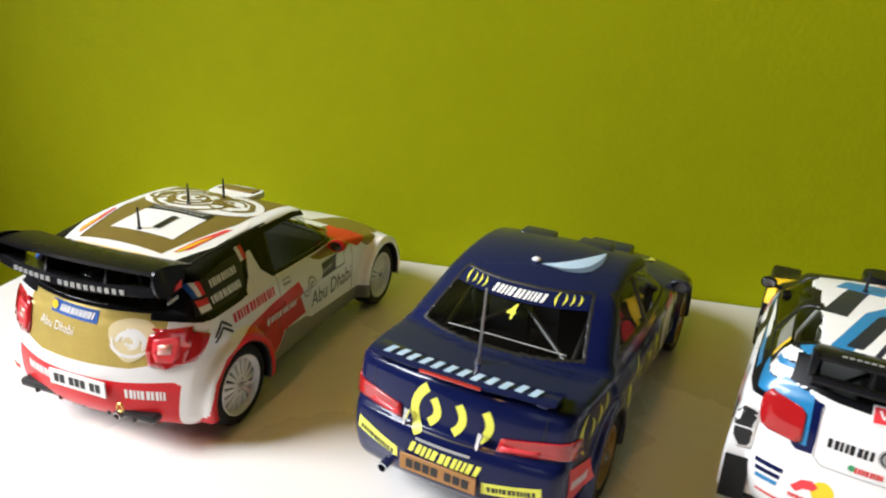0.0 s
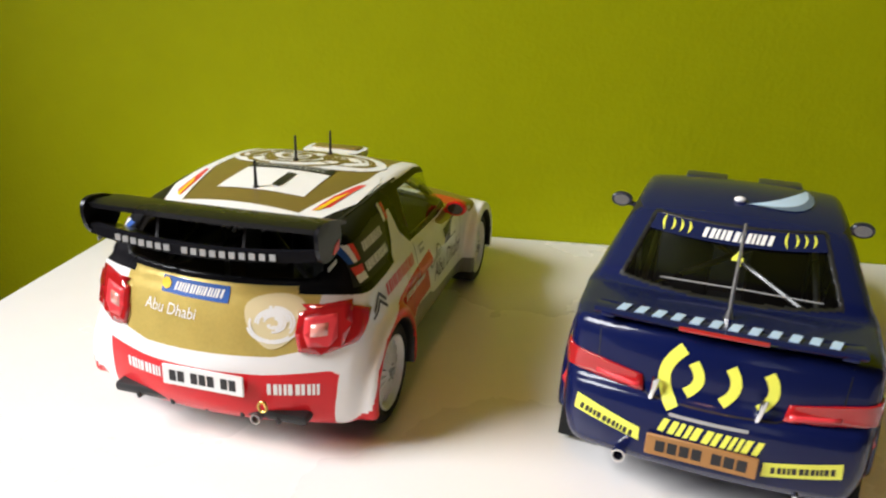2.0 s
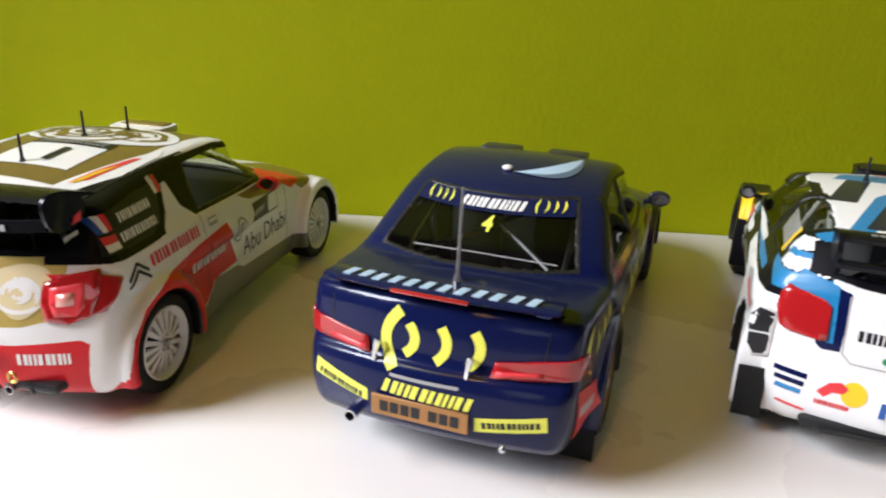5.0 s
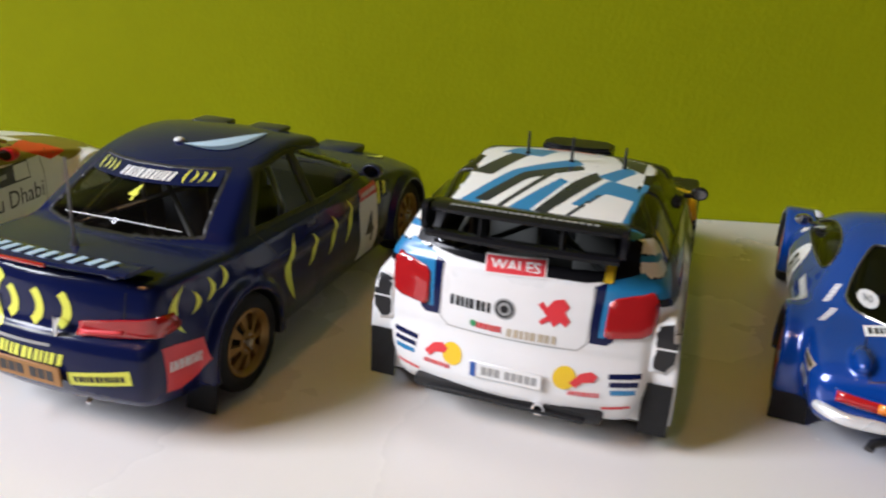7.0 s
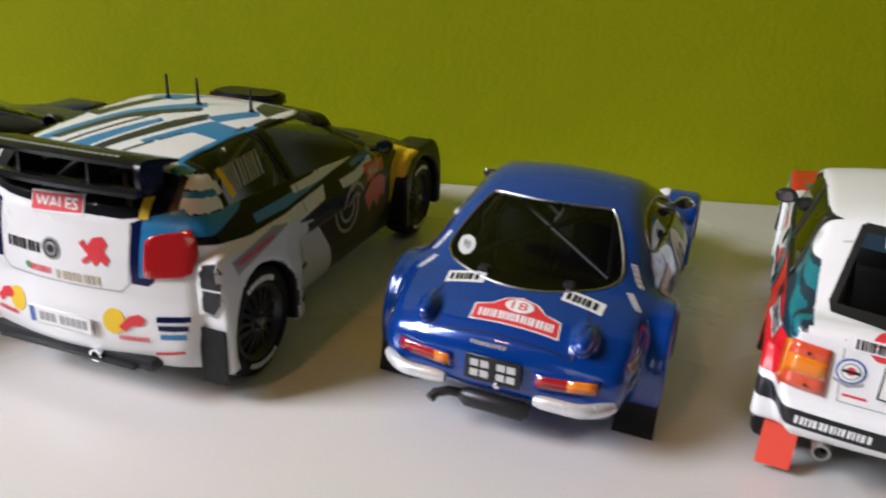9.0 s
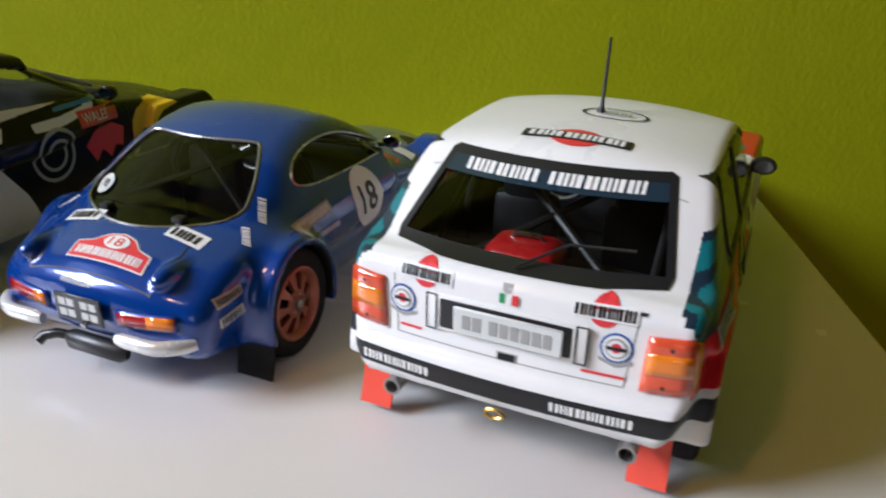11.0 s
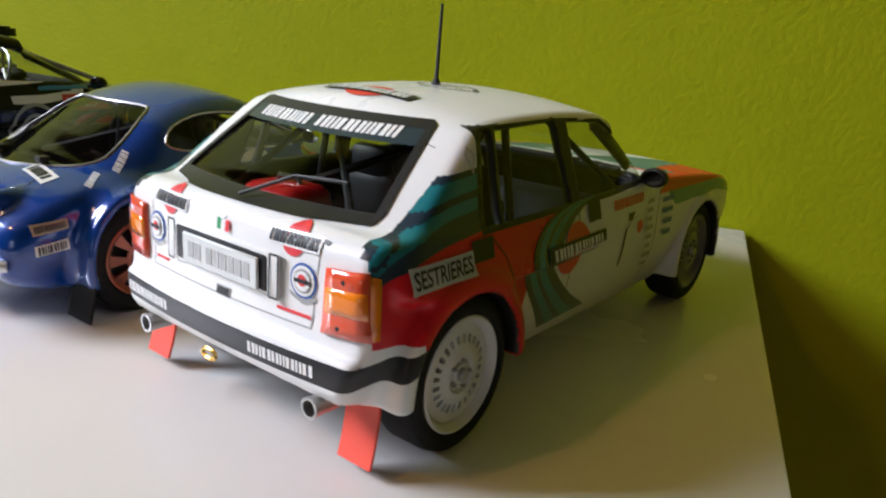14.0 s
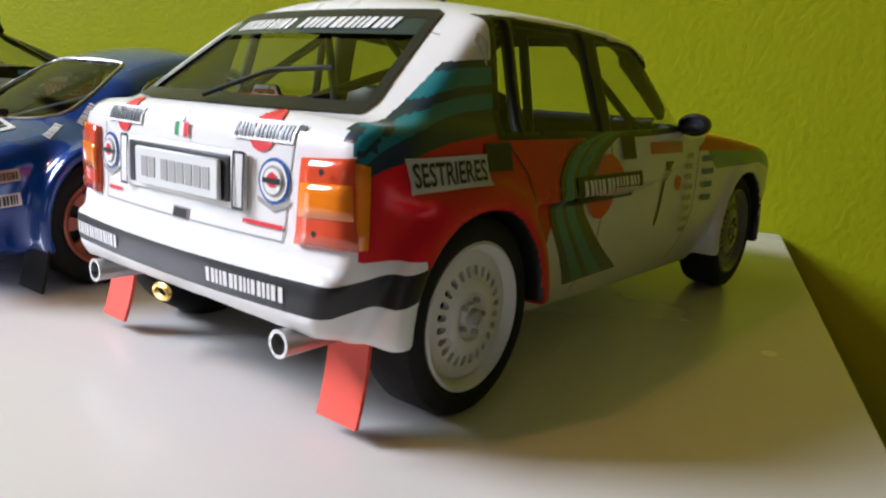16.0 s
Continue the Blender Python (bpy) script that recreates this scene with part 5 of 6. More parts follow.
# ---- white and blue striped hatchback ----
def blue_hatchback():
    c = Car("white model rally hatchback with blue stripes and black double wing", 0.1097, -0.2014, -14.8, (1.05, 0.99, 1.03))
    wells = [(0, 18, 19.6, 28), (138, 18, 19.6, 28)]

    def extra(d, x, y, z):
        for wy in (0, 138):
            # square-cut box flares
            q = smax(smax(np.abs(y - wy) - 23.5, np.maximum(np.hypot(y - wy, z - 16) - (36 if wy == 0 else 31), z - (46 if wy == 0 else 42)), 2.0 if wy == 0 else 5.0), x - (49.4 - 0.004 * np.maximum(0, z - 20) ** 2), 1.5)
            q = smax(smax(q, 34 - x, 1.0), 10 - z, 1.0)
            d = smin(d, q, 1.5)
        return d
    f = car_solid([(-28, 10), (-34, 12.5), (-36.5, 17), (-36, 27), (-33.8, 33), (-34.2, 37), (-32.6, 48), (-29.5, 57), (0, 55.5), (40, 52.5), (104, 50), (124, 48), (152, 43), (170, 37), (177, 27), (174, 12), (160, 8.5), (20, 8.5), (-22, 9.5)],
                  [(-32, 56), (-21, 66.5), (-16, 70), (15, 73.6), (42, 74.6), (60, 73), (76, 68.8), (120, 47.5), (60, 42), (-20, 42)],
                  [(-37, 35), (-29, 40), (-18, 43), (30, 44), (105, 44.5), (150, 44), (166, 41), (178, 33)], 26, (42.5, 32, 75), 54, wells, extra=extra, roof_crown=0.0028, rear_bow=0.0052)
    b = c.body = Body(f, (-3, -46, 2), (55, 188, 86), 1.15)
    b.mat(WHITE)
    # dark upper flanks with slanting white, blue and navy stripes
    b.side([(-29, 50), (-24, 66), (-16, 69.4), (10, 71.2), (40, 72.0), (76, 67.6), (116, 49), (150, 44), (178, 36), (178, 20), (150, 38), (128, 34), (116, 30), (112, 11), (60, 10), (52, 24), (40, 40), (0, 47)], GLOSSBLACK, inside=28)
    for y0, z0, w, ln, sl, m in ((-26, 60, 4.0, 22, 10, WHITE), (-26, 53.5, 3.0, 26, 12, CYAN), (-24, 66.5, 3.4, 16, 8, CYAN), (0, 45, 4.4, 44, 9, WHITE), (4, 50.5, 2.6, 48, 8, CYAN), (28, 52.5, 2.4, 46, 6, WHITE), (30, 39, 3.2, 34, 10, NAVY), (58, 46.4, 3.0, 30, 8, WHITE), (70, 50.6, 1.6, 30, 0, CYAN)):
        b.side([(y0, z0 - w / 2), (y0 + ln * 0.35, z0 - w / 2 - sl * 0.05), (y0 + ln, z0 - w / 2 + sl * 0.25), (y0 + ln + 3, z0 + w / 2 + sl * 0.25), (y0 + ln * 0.35 + 3, z0 + w / 2 + sl * 0.02), (y0, z0 + w / 2)], m, inside=28)
    b.side([(-4, 56.6), (-5, 69.4), (24, 71.4), (29, 55.6)], SMOKED, inside=28)
    b.side([(33, 55.2), (30, 71.2), (58, 71.2), (74, 67.0), (103, 51.2)], SMOKED, inside=28)
    b.side([(112, 42), (120, 45), (130, 44), (134, 41), (124, 39.5), (114, 33), (109, 24), (106, 24), (109, 38)], WARMYELLOW, inside=30)
    # roof stripes
    dark, blue = NAVY_BLACK, CYAN
    for poly, m in (([(-25, -8), (-18, -10), (-9, 18), (8, 36), (4, 42), (-14, 22)], blue), ([(-20, -6), (-15, -8), (-7, 14), (9, 30), (8, 35), (-10, 20)], dark),
                    ([(-8, -12), (-1, -12), (6, 16), (3, 18)], blue), ([(-12, -12), (-10, -12), (2, 26), (0, 27)], dark), ([(0, -13), (4, -13), (16, 24), (13, 30), (8, 18)], dark),
                    ([(10, -2), (13, -2), (19, 12), (28, 12), (28, 24), (18, 24), (15, 14)], blue), ([(14, 26), (20, 24), (26, 40), (22, 44)], blue), ([(9, -13), (10.4, -13), (18, 10), (16.6, 10)], dark),
                    ([(-28, 20), (-20, 16), (-12, 44), (-18, 50)], dark), ([(-24, 46), (-8, 40), (-4, 52), (-20, 56)], blue), ([(20, 46), (28, 40), (28, 58), (16, 58)], dark), ([(26, -8), (28.5, -6), (31, 30), (29, 30)], blue)):
        b.zone("top", poly, m, facing=0.6)
    b.zone("top", [(-36, 59), (36, 59), (40, 100), (52, 112), (52, 165), (-52, 165), (-52, 112), (-40, 100)], GLOSSBLACK, facing=0.25)
    b.side([(113, 8), (112, 34), (120, 46), (150, 46), (178, 38), (178, 8)], GLOSSBLACK, inside=30)
    b.side([(112, 42), (120, 45), (130, 44), (134, 41), (124, 39.5), (114, 33), (109, 24), (106, 24), (109, 38)], WARMYELLOW, inside=30)
    # stripes of the rear pillar
    for y0, z0 in ((-25, 65.0), (-26, 59.2)):
        b.side([(y0, z0 - 1.5), (y0 + 19, z0 - 2.6), (y0 + 19, z0 + 0.8), (y0, z0 + 1.5)], WHITE, inside=28)
        b.side([(y0, z0 - 3.6), (y0 + 18, z0 - 4.8), (y0 + 18, z0 - 3.0), (y0, z0 - 1.9)], CYAN, inside=28)
    b.zone("rear", [(-28, 57.8), (-20, 56.6), (20, 55.2), (28, 56.4), (34, 58), (33, 70.5), (-33, 70.5), (-34, 58)], GLOSSBLACK, facing=0.4, limit=lambda C: C[:, 1] < 0)
    b.zone("rear", [(-27, 59.4), (27, 58.6), (26, 68.5), (-26, 68.5)], DARKGLASS, facing=0.15, limit=lambda C: C[:, 1] < 0)
    b.zone("front", [(-35, 50), (35, 50), (29, 69), (-29, 69)], SMOKED, facing=0.2, limit=lambda C: C[:, 1] > 70)
    for s in (1, -1):
        sh = (lambda p: p) if s > 0 else mirrored
        b.zone("rear", sh([(22.5, 54.6), (29, 56.6), (30, 38.6), (28, 37.0), (23.2, 37.4)]), NAVY, facing=0.1, limit=lambda C: C[:, 1] < -18)
        b.zone("rear", sh([(26.0, 56.0), (36, 58.6), (38, 52), (29, 50), (27.4, 39.4), (25.4, 39.4)]), CYAN, facing=0.05, limit=lambda C: C[:, 1] < -16)
    for wy, wz, wr, xin in wells:
        b.well(wy, wz, wr, xin)
    b.build(c.root, [SMOKED, DARKGLASS])
    cockpit(c, 36, -16, 108, 20, 53, 74, seat=PRINTGREY, cage=PRINTGREY, roof_half=27)
    for s in (1, -1):
        for wy in (0, 138):
            c.wheel(s, wy, 47.2, 18, 13, GUNMETAL, 12.6, 15, mark=(PRINTWHITE, (60, 240), 9))
        sh = (lambda p: p) if s > 0 else mirrored
        lamp_pad(c, "tail_lamp", "rear", [(sh([(26.8, 40.4), (27.2, 50.0), (29, 51.6), (34, 52.8), (38.6, 53.4), (40.2, 51), (40.6, 46), (39.4, 41.4), (37, 40.2), (28, 39.6)]), REDLENS)], 1.1, "large glossy red tail lamp")
        v = "right" if s > 0 else "left"
        # black openings with white edging behind the rear arches
        hexa = [(40.9, 43.6), (45.6, 44.4), (47.6, 41.6), (47.4, 32.8), (45.2, 29.4), (41.4, 30.0)]
        edge = [(40.2, 44.4), (46.0, 45.3), (48.4, 41.9), (48.2, 32.4), (45.6, 28.5), (40.6, 29.2)]
        thick(c.sticker("rear", [(sh(edge), WHITE)], "arch_vent_frame", "white edging of the arch vent", lift=0.4), 0.5)
        c.sticker("rear", [(sh(hexa), INK)], "arch_vent", "black honeycomb vent behind the wheel arch", lift=0.55)
        c.sticker("rear", [(sh(rect(44.2, 37.0, 6.8, 0.6)), WHITE)], "vent_bar", lift=0.7)
        mirror_pod(c, 47.8, 94, 52.4, 3.6, 4.2, 2.8, GLOSSBLACK, s, 6)
        mudflap(c, 40.0 if s > 0 else -48.5, 48.5 if s > 0 else -40.0, -24.6, 7.6, 25, RUBBER, 0.8, "wide black rubber mudflap")
        # sides
        c.sticker(v, [(rect(90, 44.5, 22, 6.2, -2), PRINTRED), (text_faces("WALES", 88, 44.6, 3.6, 14, -2), PRINTWHITE)], label="red place-name panel with pale letters")
        c.sticker(v, [([(82, 34), (88, 39), (97, 40), (103, 37), (101, 30), (97, 31), (94, 27), (90, 31), (86, 27)], PRINTRED)], label="plain red animal-like shape")
        c.sticker(v, [(ribbon([(66 + r * math.cos(math.tau * k / 24), 35 + r * math.sin(math.tau * k / 24)) for k in range(24)], 1.3, True), PRINTGREY) for r in (9.4, 5.6)], label="large grey ring emblem", lift=0.6)
        c.sticker(v, [(bars(8, 63, 22, 7, 6, 4, 0.5, 2), PRINTGREY), (rect(-1, 62, 3, 8, 10), WARMYELLOW)], lift=0.3)
        c.sticker(v, [([(-16, 43.4), (10, 46.4), (18, 45), (-14, 38.8)], PRINTGREY), (bars(-3, 43, 22, 1.6, 8, 5), PRINTRED)])
        c.sticker(v, [(rect(27, 22 - 4 * k, 16 - 3 * k, 1.6, 14), NAVY) for k in range(3)])
        seam(c, v, [(31, 54), (30, 40), (34, 14)])
        seam(c, v, [(106, 50), (108, 36), (106, 14)])
    # double rear wing
    bm = bmesh.new()
    wing_blade(bm, 29.0, [(-32, 72.6), (-30, 73.6), (-22, 72.8), (-14, 71.0), (-14, 70.0), (-23, 70.8), (-31.6, 71.4)], sweep=-4, droop=1.0)
    top = c.add("wing_top_blade", bm, GLOSSBLACK)
    bm = bmesh.new()
    for k in range(22):
        xx = -21 + k * 2.0
        box(bm, (xx - 0.7, -29.4 + 4 * (xx / 30.5) ** 2, 73.0), (xx + 0.7, -28.2 + 4 * (xx / 30.5) ** 2, 73.75 - (xx / 30.5) ** 2))
    c.add("lettering", bm, PRINTGREY, parent=top, smooth=False)
    bm = bmesh.new()
    wing_blade(bm, 28.6, [(-35.4, 65.2), (-34, 66.0), (-28, 65.0), (-23, 63.2), (-23, 62.4), (-29, 63.2), (-35, 64.0)], sweep=-4, droop=0.8)
    c.add("wing_lower_blade", bm, GLOSSBLACK)
    for s in (1, -1):
        bm = bmesh.new()
        slab(bm, chaikin([(-30.5, 73.4), (-22, 73), (-18.5, 70.4), (-19.5, 65), (-25, 63.4), (-31, 64.6)], 2).tolist(), "x", s * 28.4, s * 30.0)
        c.add("wing_side_plate", bm, GLOSSBLACK)
        for xx in (12,):
            bm = bmesh.new()
            slab(bm, [(-29, 71.6), (-20, 71.4), (-20, 62), (-30, 63.5)], "x", s * xx - 0.4, s * xx + 0.4)
            c.add("wing_strut", bm, BLACK)
    # rear prints
    c.sticker("rear", [(rect(-0.6, 57.2, 18.4, 5.6, 3), PRINTWHITE), (rect(-0.6, 57.2, 17.4, 4.7, 3), PRINTRED), (text_faces("WALES", -0.6, 57.2, 3.2, 14.8, 3, bold=0.02), PRINTWHITE)], label="red place-name sticker edged in white", lift=0.4)
    c.sticker("rear", [(text_faces("1", 26, 58.5, 6.0, 2.6), WARMYELLOW)], label="yellow number 1", lift=0.45)
    c.sticker("rear", [(bars(-13, 43.6, 13.5, 3.2, 4, 0, 0.2), INK)], label="row of plain dark blocks")
    c.sticker("rear", [(disc(-2.2, 44.2, 3.3), PRINTGREY), (ring(-2.2, 44.2, 2.7, 0.6), INK), (disc(-2.2, 44.2, 1.2), INK)], "badge", "round grey badge", step=1.5)
    c.sticker("rear", [([(7.5, 47.4), (9, 48.6), (10, 46.8), (12, 49.4), (14.8, 50), (16.6, 47.8), (15.4, 46), (17.2, 43.6), (16, 41.6), (14.4, 43), (12.6, 41.2), (11.4, 43), (9.2, 41.4), (8.2, 42.4), (10.4, 44.4)], PRINTRED)], label="plain red heraldic shape", step=2)
    c.sticker("rear", [(disc(-11.5, 37.6, 1.1), PRINTGREEN), (bars(-6.6, 37.4, 8, 2.0, 5), PRINTRED)])
    c.sticker("rear", [(bars(6.4, 37.0, 15, 2.6, 4, 0, 0.14), BEIGE)])
    for x in (-23, 23):
        q = 1 if x > 0 else -1
        c.sticker("rear", [(disc(x - 5.5 * q, 25.6, 3.4, 3.8), WARMYELLOW), ([(x - 4, 24.2), (x - 1, 27.6), (x + 2, 28.4), (x + 4, 27), (x + 3, 25.2), (x, 24.8), (x - 2, 22.8)], PRINTRED), (bars(x + 0.4, 21.0, 9, 1.5, 6), PRINTRED)], label="red and yellow sponsor shape", step=2)
        for k in range(3):
            c.sticker("rear", [(rect(x + 11.4 * q, 27.6 - 2.6 * k, 9 - k, 1.6, 3 * q), NAVY if k < 2 else CYAN)])
        c.sticker("rear", [(rect(x + 10 * q, 17.0, 8, 0.9, 6 * q), PRINTRED)])
    number_plate(c, 0.2, 23.4, -36.9, 22.5, 5.4, PRINTWHITE, PRINTGREY, [[3, 5]], "white number plate with plain grey bars and a blue band", band=PRINTBLUE)
    bm = bmesh.new()
    box(bm, (-30, -35.4, 11.4), (30, -24, 15.6), 1.6)
    box(bm, (-25, -37.6, 12.4), (25, -34, 13.6), 0.5)
    c.add("diffuser", bm, BLACK)
    pipe(c, 11, -37.2, -28, 13.8, 1.9, CHROME)
    # roof scoop and antennas
    bm = bmesh.new()
    slab(bm, chaikin([(-13, 64), (13, 64), (14, 78), (10, 82), (-10, 82), (-14, 78)], 1).tolist(), "z", 69.0, 72.2)
    slab(bm, chaikin([(-12, 66), (12, 66), (12.5, 77), (9, 80), (-9, 80), (-12.5, 77)], 1).tolist(), "z", 72.2, 73.0)
    c.add("roof_scoop", bm, GLOSSBLACK)
    c.sticker("top", [([(-12, 53), (12, 53), (13, 57), (-13, 57)], PRINTWHITE), (bars(0, 55, 18, 1.8, 8), PRINTRED)])
    for x, y, h in ((-14, 44, 8.5), (3, 38, 9), (21, 42, 7.5)):
        antenna(c, x, y, 74.2 - 0.0028 * x * x, h, 0.5)
    seam(c, "rear", [(-23, 54), (-22.6, 37.2), (-20, 34.6), (20, 34.6), (22.6, 37.2), (23, 54)], 0.4, PRINTGREY)
    c.shorten_tail(0.86)
    return c


blue_hatchback()


# ---- metallic blue coupe ----
def blue_coupe():
    c = Car("metallic blue model rally coupe with chrome bumpers and black mudflaps", 0.2424, -0.2044, -17.2, (1.05, 0.98, 1.01))
    wells = [(0, 16.5, 17.4, 25), (117, 16.5, 17.4, 25)]

    def extra(d, x, y, z):
        d = flare(d, x, y, z, 0, 16.5, 20.0, 28, 43.0, 4.0, 10.0)
        d = flare(d, x, y, z, 117, 16.5, 20.0, 28, 40.5, 4.0, 10.0)
        # air humps on the tail
        for hy, hz in ((-31.5, 33.4),):
            q = np.sqrt(((x - 22.0) / 3.1) ** 2 + ((y - hy) / 9.0) ** 2 + ((z - hz) / 3.4) ** 2) - 1
            d = smin(d, q * 3.4, 1.6)
        # sunken tail panel for the lamps
        return d
    f = car_solid([(-38, 13), (-43, 16), (-44.6, 22), (-44, 28.5), (-40.6, 32.6), (-28, 38.4), (-12, 42.0), (20, 42.5), (72, 41.8), (100, 38.5), (134, 33), (150, 27), (156, 19), (152, 9.5), (140, 8), (20, 8), (-25, 10)],
                  [(-18, 39), (4, 50.5), (16, 57.4), (32, 61.4), (44, 61.6), (54, 59.0), (62, 55.4), (96, 38), (60, 30), (0, 30)],
                  [(-45, 32.5), (-38, 34.5), (-24, 36), (20, 36), (60, 37), (117, 37), (138, 34), (150, 28), (157, 18)], 24, (34.5, 24.5, 61), 42, wells, extra=extra, roof_crown=0.0050, crown=0.0036, rear_bow=0.0045, front_bow=0.012, k_edge=5.0, k_join=4.0,
                  cab_plan=((-60, 0.70), (-20, 0.80), (10, 0.97), (40, 1.0), (70, 1.0), (110, 0.85)))
    b = c.body = Body(f, (-3, -54, 2), (49, 164, 72), 1.1)
    b.mat(ALPBLUE)
    rw = chaikin([(-27, 40.8), (-10, 40.0), (10, 40.0), (27, 40.8), (25.2, 47), (20.6, 54.8), (17, 56.6), (-17, 56.6), (-20.6, 54.8), (-25.2, 47)], 2)
    b.zone("rear", rw, DARKGLASS, facing=0.12, limit=lambda C: (C[:, 1] > -22) & (C[:, 1] < 26))
    sw = chaikin([(15, 44.2), (19, 50.5), (30, 54.4), (45, 54.6), (56, 51.8), (78, 43.0), (45, 42.8)], 2)
    b.side(sw.tolist(), SMOKED, inside=18)
    b.zone("front", [(-27, 43.5), (27, 43.5), (22, 53.5), (-22, 53.5)], SMOKED, facing=0.2, limit=lambda C: C[:, 1] > 52)
    for wy, wz, wr, xin in wells:
        b.well(wy, wz, wr, xin)
    b.build(c.root, [SMOKED, DARKGLASS])
    cockpit(c, 29, 0, 84, 16, 41, 59, seat=BLACK, cage=BLACK, roof_half=20)
    red_rim = material("red_rim", (0.42, 0.14, 0.09), rough=0.35, metal=0.5, grain=0.1)
    for s in (1, -1):
        for wy, x in ((0, 41.5), (117, 39.0)):
            c.wheel(s, wy, x, 16.2, 12 if wy == 0 else 10, red_rim, 11.0, 8)
        sh = (lambda p: p) if s > 0 else mirrored
        # tail lamps, split bumpers
        lamp_pad(c, "tail_lamp", "rear", [(sh([(11.5, 21.2), (28, 21.6), (28, 25.6), (11.5, 25.4)]), ALPBLUE), (sh([(12, 21.7), (27.4, 22.0), (27.4, 25.2), (12, 25.0)]), REDLENS), (sh([(20, 21.9), (27.2, 22.1), (27.2, 25.1), (20, 25.0)] if s > 0 else [(12.2, 21.8), (16.5, 21.9), (16.5, 25.0), (12.2, 24.9)]), AMBER)], 1.2, "low red and amber tail lamp")
        bm = bmesh.new()
        pts = [(s * (12.5 + 19.5 * t), -46.8 + 12 * max(0, t - 0.55) ** 1.6 * 2.2, 18.4) for t in [i / 10 for i in range(11)]]
        tube(bm, pts, 2.1, 12, [0.7, 0.95, 1, 1, 1, 1, 1, 1, 1, 0.95, 0.7])
        c.add("bumper", bm, SILVER, "bright metal half bumper")
        mudflap(c, 31 if s > 0 else -42.5, 42.5 if s > 0 else -31, -17.5, 0.8, 20, RUBBER, 3.5, "broad black rubber mudflap")
        mirror_pod(c, 36.5, 72, 45.5, 3.4, 3.0, 2.4, CHROME, s, 5)
        v = "right" if s > 0 else "left"
        c.sticker(v, [(disc(48, 33, 9.4, 9.8), PRINTWHITE), (text_faces("18", 48, 33, 9.5, 10, bold=0.02), INK)], label="white door roundel with a black 18")
        c.sticker(v, [(rect(16, 36.4, 21, 3.4, 4), PRINTGREY), (bars(16, 36.4, 19, 2.2, 12, 4), PRINTWHITE)])
        c.sticker(v, [(rect(22, 31.0, 13, 2.6, 2), PRINTBLUE), (bars(22, 31.0, 12, 1.6, 6, 2), PRINTWHITE)])
        c.sticker(v, [(rect(-27, 28.0, 11, 2.8, 6), BEIGE), (bars(-27, 28.0, 9.5, 1.7, 8, 6), INK)])
        c.sticker(v, [(rect(-27, 22.4, 10.5, 3.0, 6), PRINTWHITE), (bars(-27, 22.4, 9.0, 2.2, 5, 6), INK)])
        c.sticker(v, [(rect(85, 37, 9, 5), PRINTRED), (rect(96, 34, 8, 3), PRINTWHITE)])
        seam(c, v, [(26, 42), (25, 30), (27, 12)])
        seam(c, v, [(74, 41), (76, 28), (74, 12)])
        for bx, by, n in ((30, 2, 5), (31, -9, 4)):
            c.sticker("top", [([sh(q) for q in bars(bx, by, 7, 2.2, n, -60)], PRINTWHITE)])
        bm = bmesh.new()
        blob(bm, (s * 25, 145, 24.5), (4.5, 4, 4.5))
        c.add("headlamp", bm, CLEARLENS)
    piping(c, "rear", rw.tolist(), 0.45, STEEL, "bright metal window trim")
    for v in ("right", "left"):
        piping(c, v, sw.tolist(), 0.35, STEEL)
    # tail prints
    for x, t in ((-15.8, -4), (18.5, 4)):
        c.sticker("top", [(rect(x, -18.5, 11.5, 6.2, -t), PRINTWHITE), (bars(x - 0.4, -18.6, 9, 3.6, 3, -t, 0.2), INK)], label="white sticker with plain dark bars")
    c.sticker("top", [([(-9.5, -36.5), (15.5, -36.5), (15.0, -30.5), (10.5, -29.5), (7.6, -26.5), (3, -25.2), (-1.6, -26.5), (-4.6, -29.5), (-9.2, -30.5)], PRINTWHITE),
                      ([(-8.9, -36.1), (14.9, -36.1), (14.5, -30.9), (10.3, -29.9), (7.3, -26.9), (3, -25.7), (-1.3, -26.9), (-4.3, -29.9), (-8.7, -30.9)], PRINTRED),
                      (bars(3, -33.6, 21, 2.8, 10, 0, 0.25), PRINTWHITE), (disc(3, -29.2, 4.0, 2.6), PRINTWHITE), (text_faces("18", 3, -29.2, 3.2, 4.4), PRINTRED)], label="red and white rally plaque with the number 18")
    c.sticker("rear", [(bars(-2, 30.0, 10, 0.9, 6), PRINTGREY)])
    number_plate(c, 0.6, 24.0, -46.0, 15.5, 8.0, INK, PALEGREY, [[2, 2], [2, 2]], "black number plate with two rows of pale bars")
    c.sticker("rear", [(disc(-20.4, 44.0, 3.0, 1.9), PALEGREY), (text_faces("90", -20.4, 44.0, 1.5, 2.7), INK)], label="round white window sticker with 90", lift=0.35, step=1.5)
    for x in (-11.5, 13.5):
        bm = bmesh.new()
        box(bm, (x - 1.6, -16.5, 41.0), (x + 1.6, -12.5, 42.8), 0.6)
        c.add("hinge", bm, BLACK)
    # black silencer below the tail
    bm = bmesh.new()
    tube(bm, [(-9, -42, 12.0), (-7, -42.5, 11.6), (9, -42.5, 11.4), (11, -42, 11.4)], 3.0, 14, [0.6, 1, 1, 0.6])
    tube(bm, [(-8, -42, 12), (-12, -43.5, 12.6), (-15.5, -45, 11.6), (-16.5, -47, 10.2)], 1.5, 10)
    c.add("silencer", bm, BLACK)
    seam(c, "top", [(-20, -16), (-22, -30), (-20, -40), (20, -40), (22, -30), (20, -16)], 0.35)
    bm = bmesh.new()
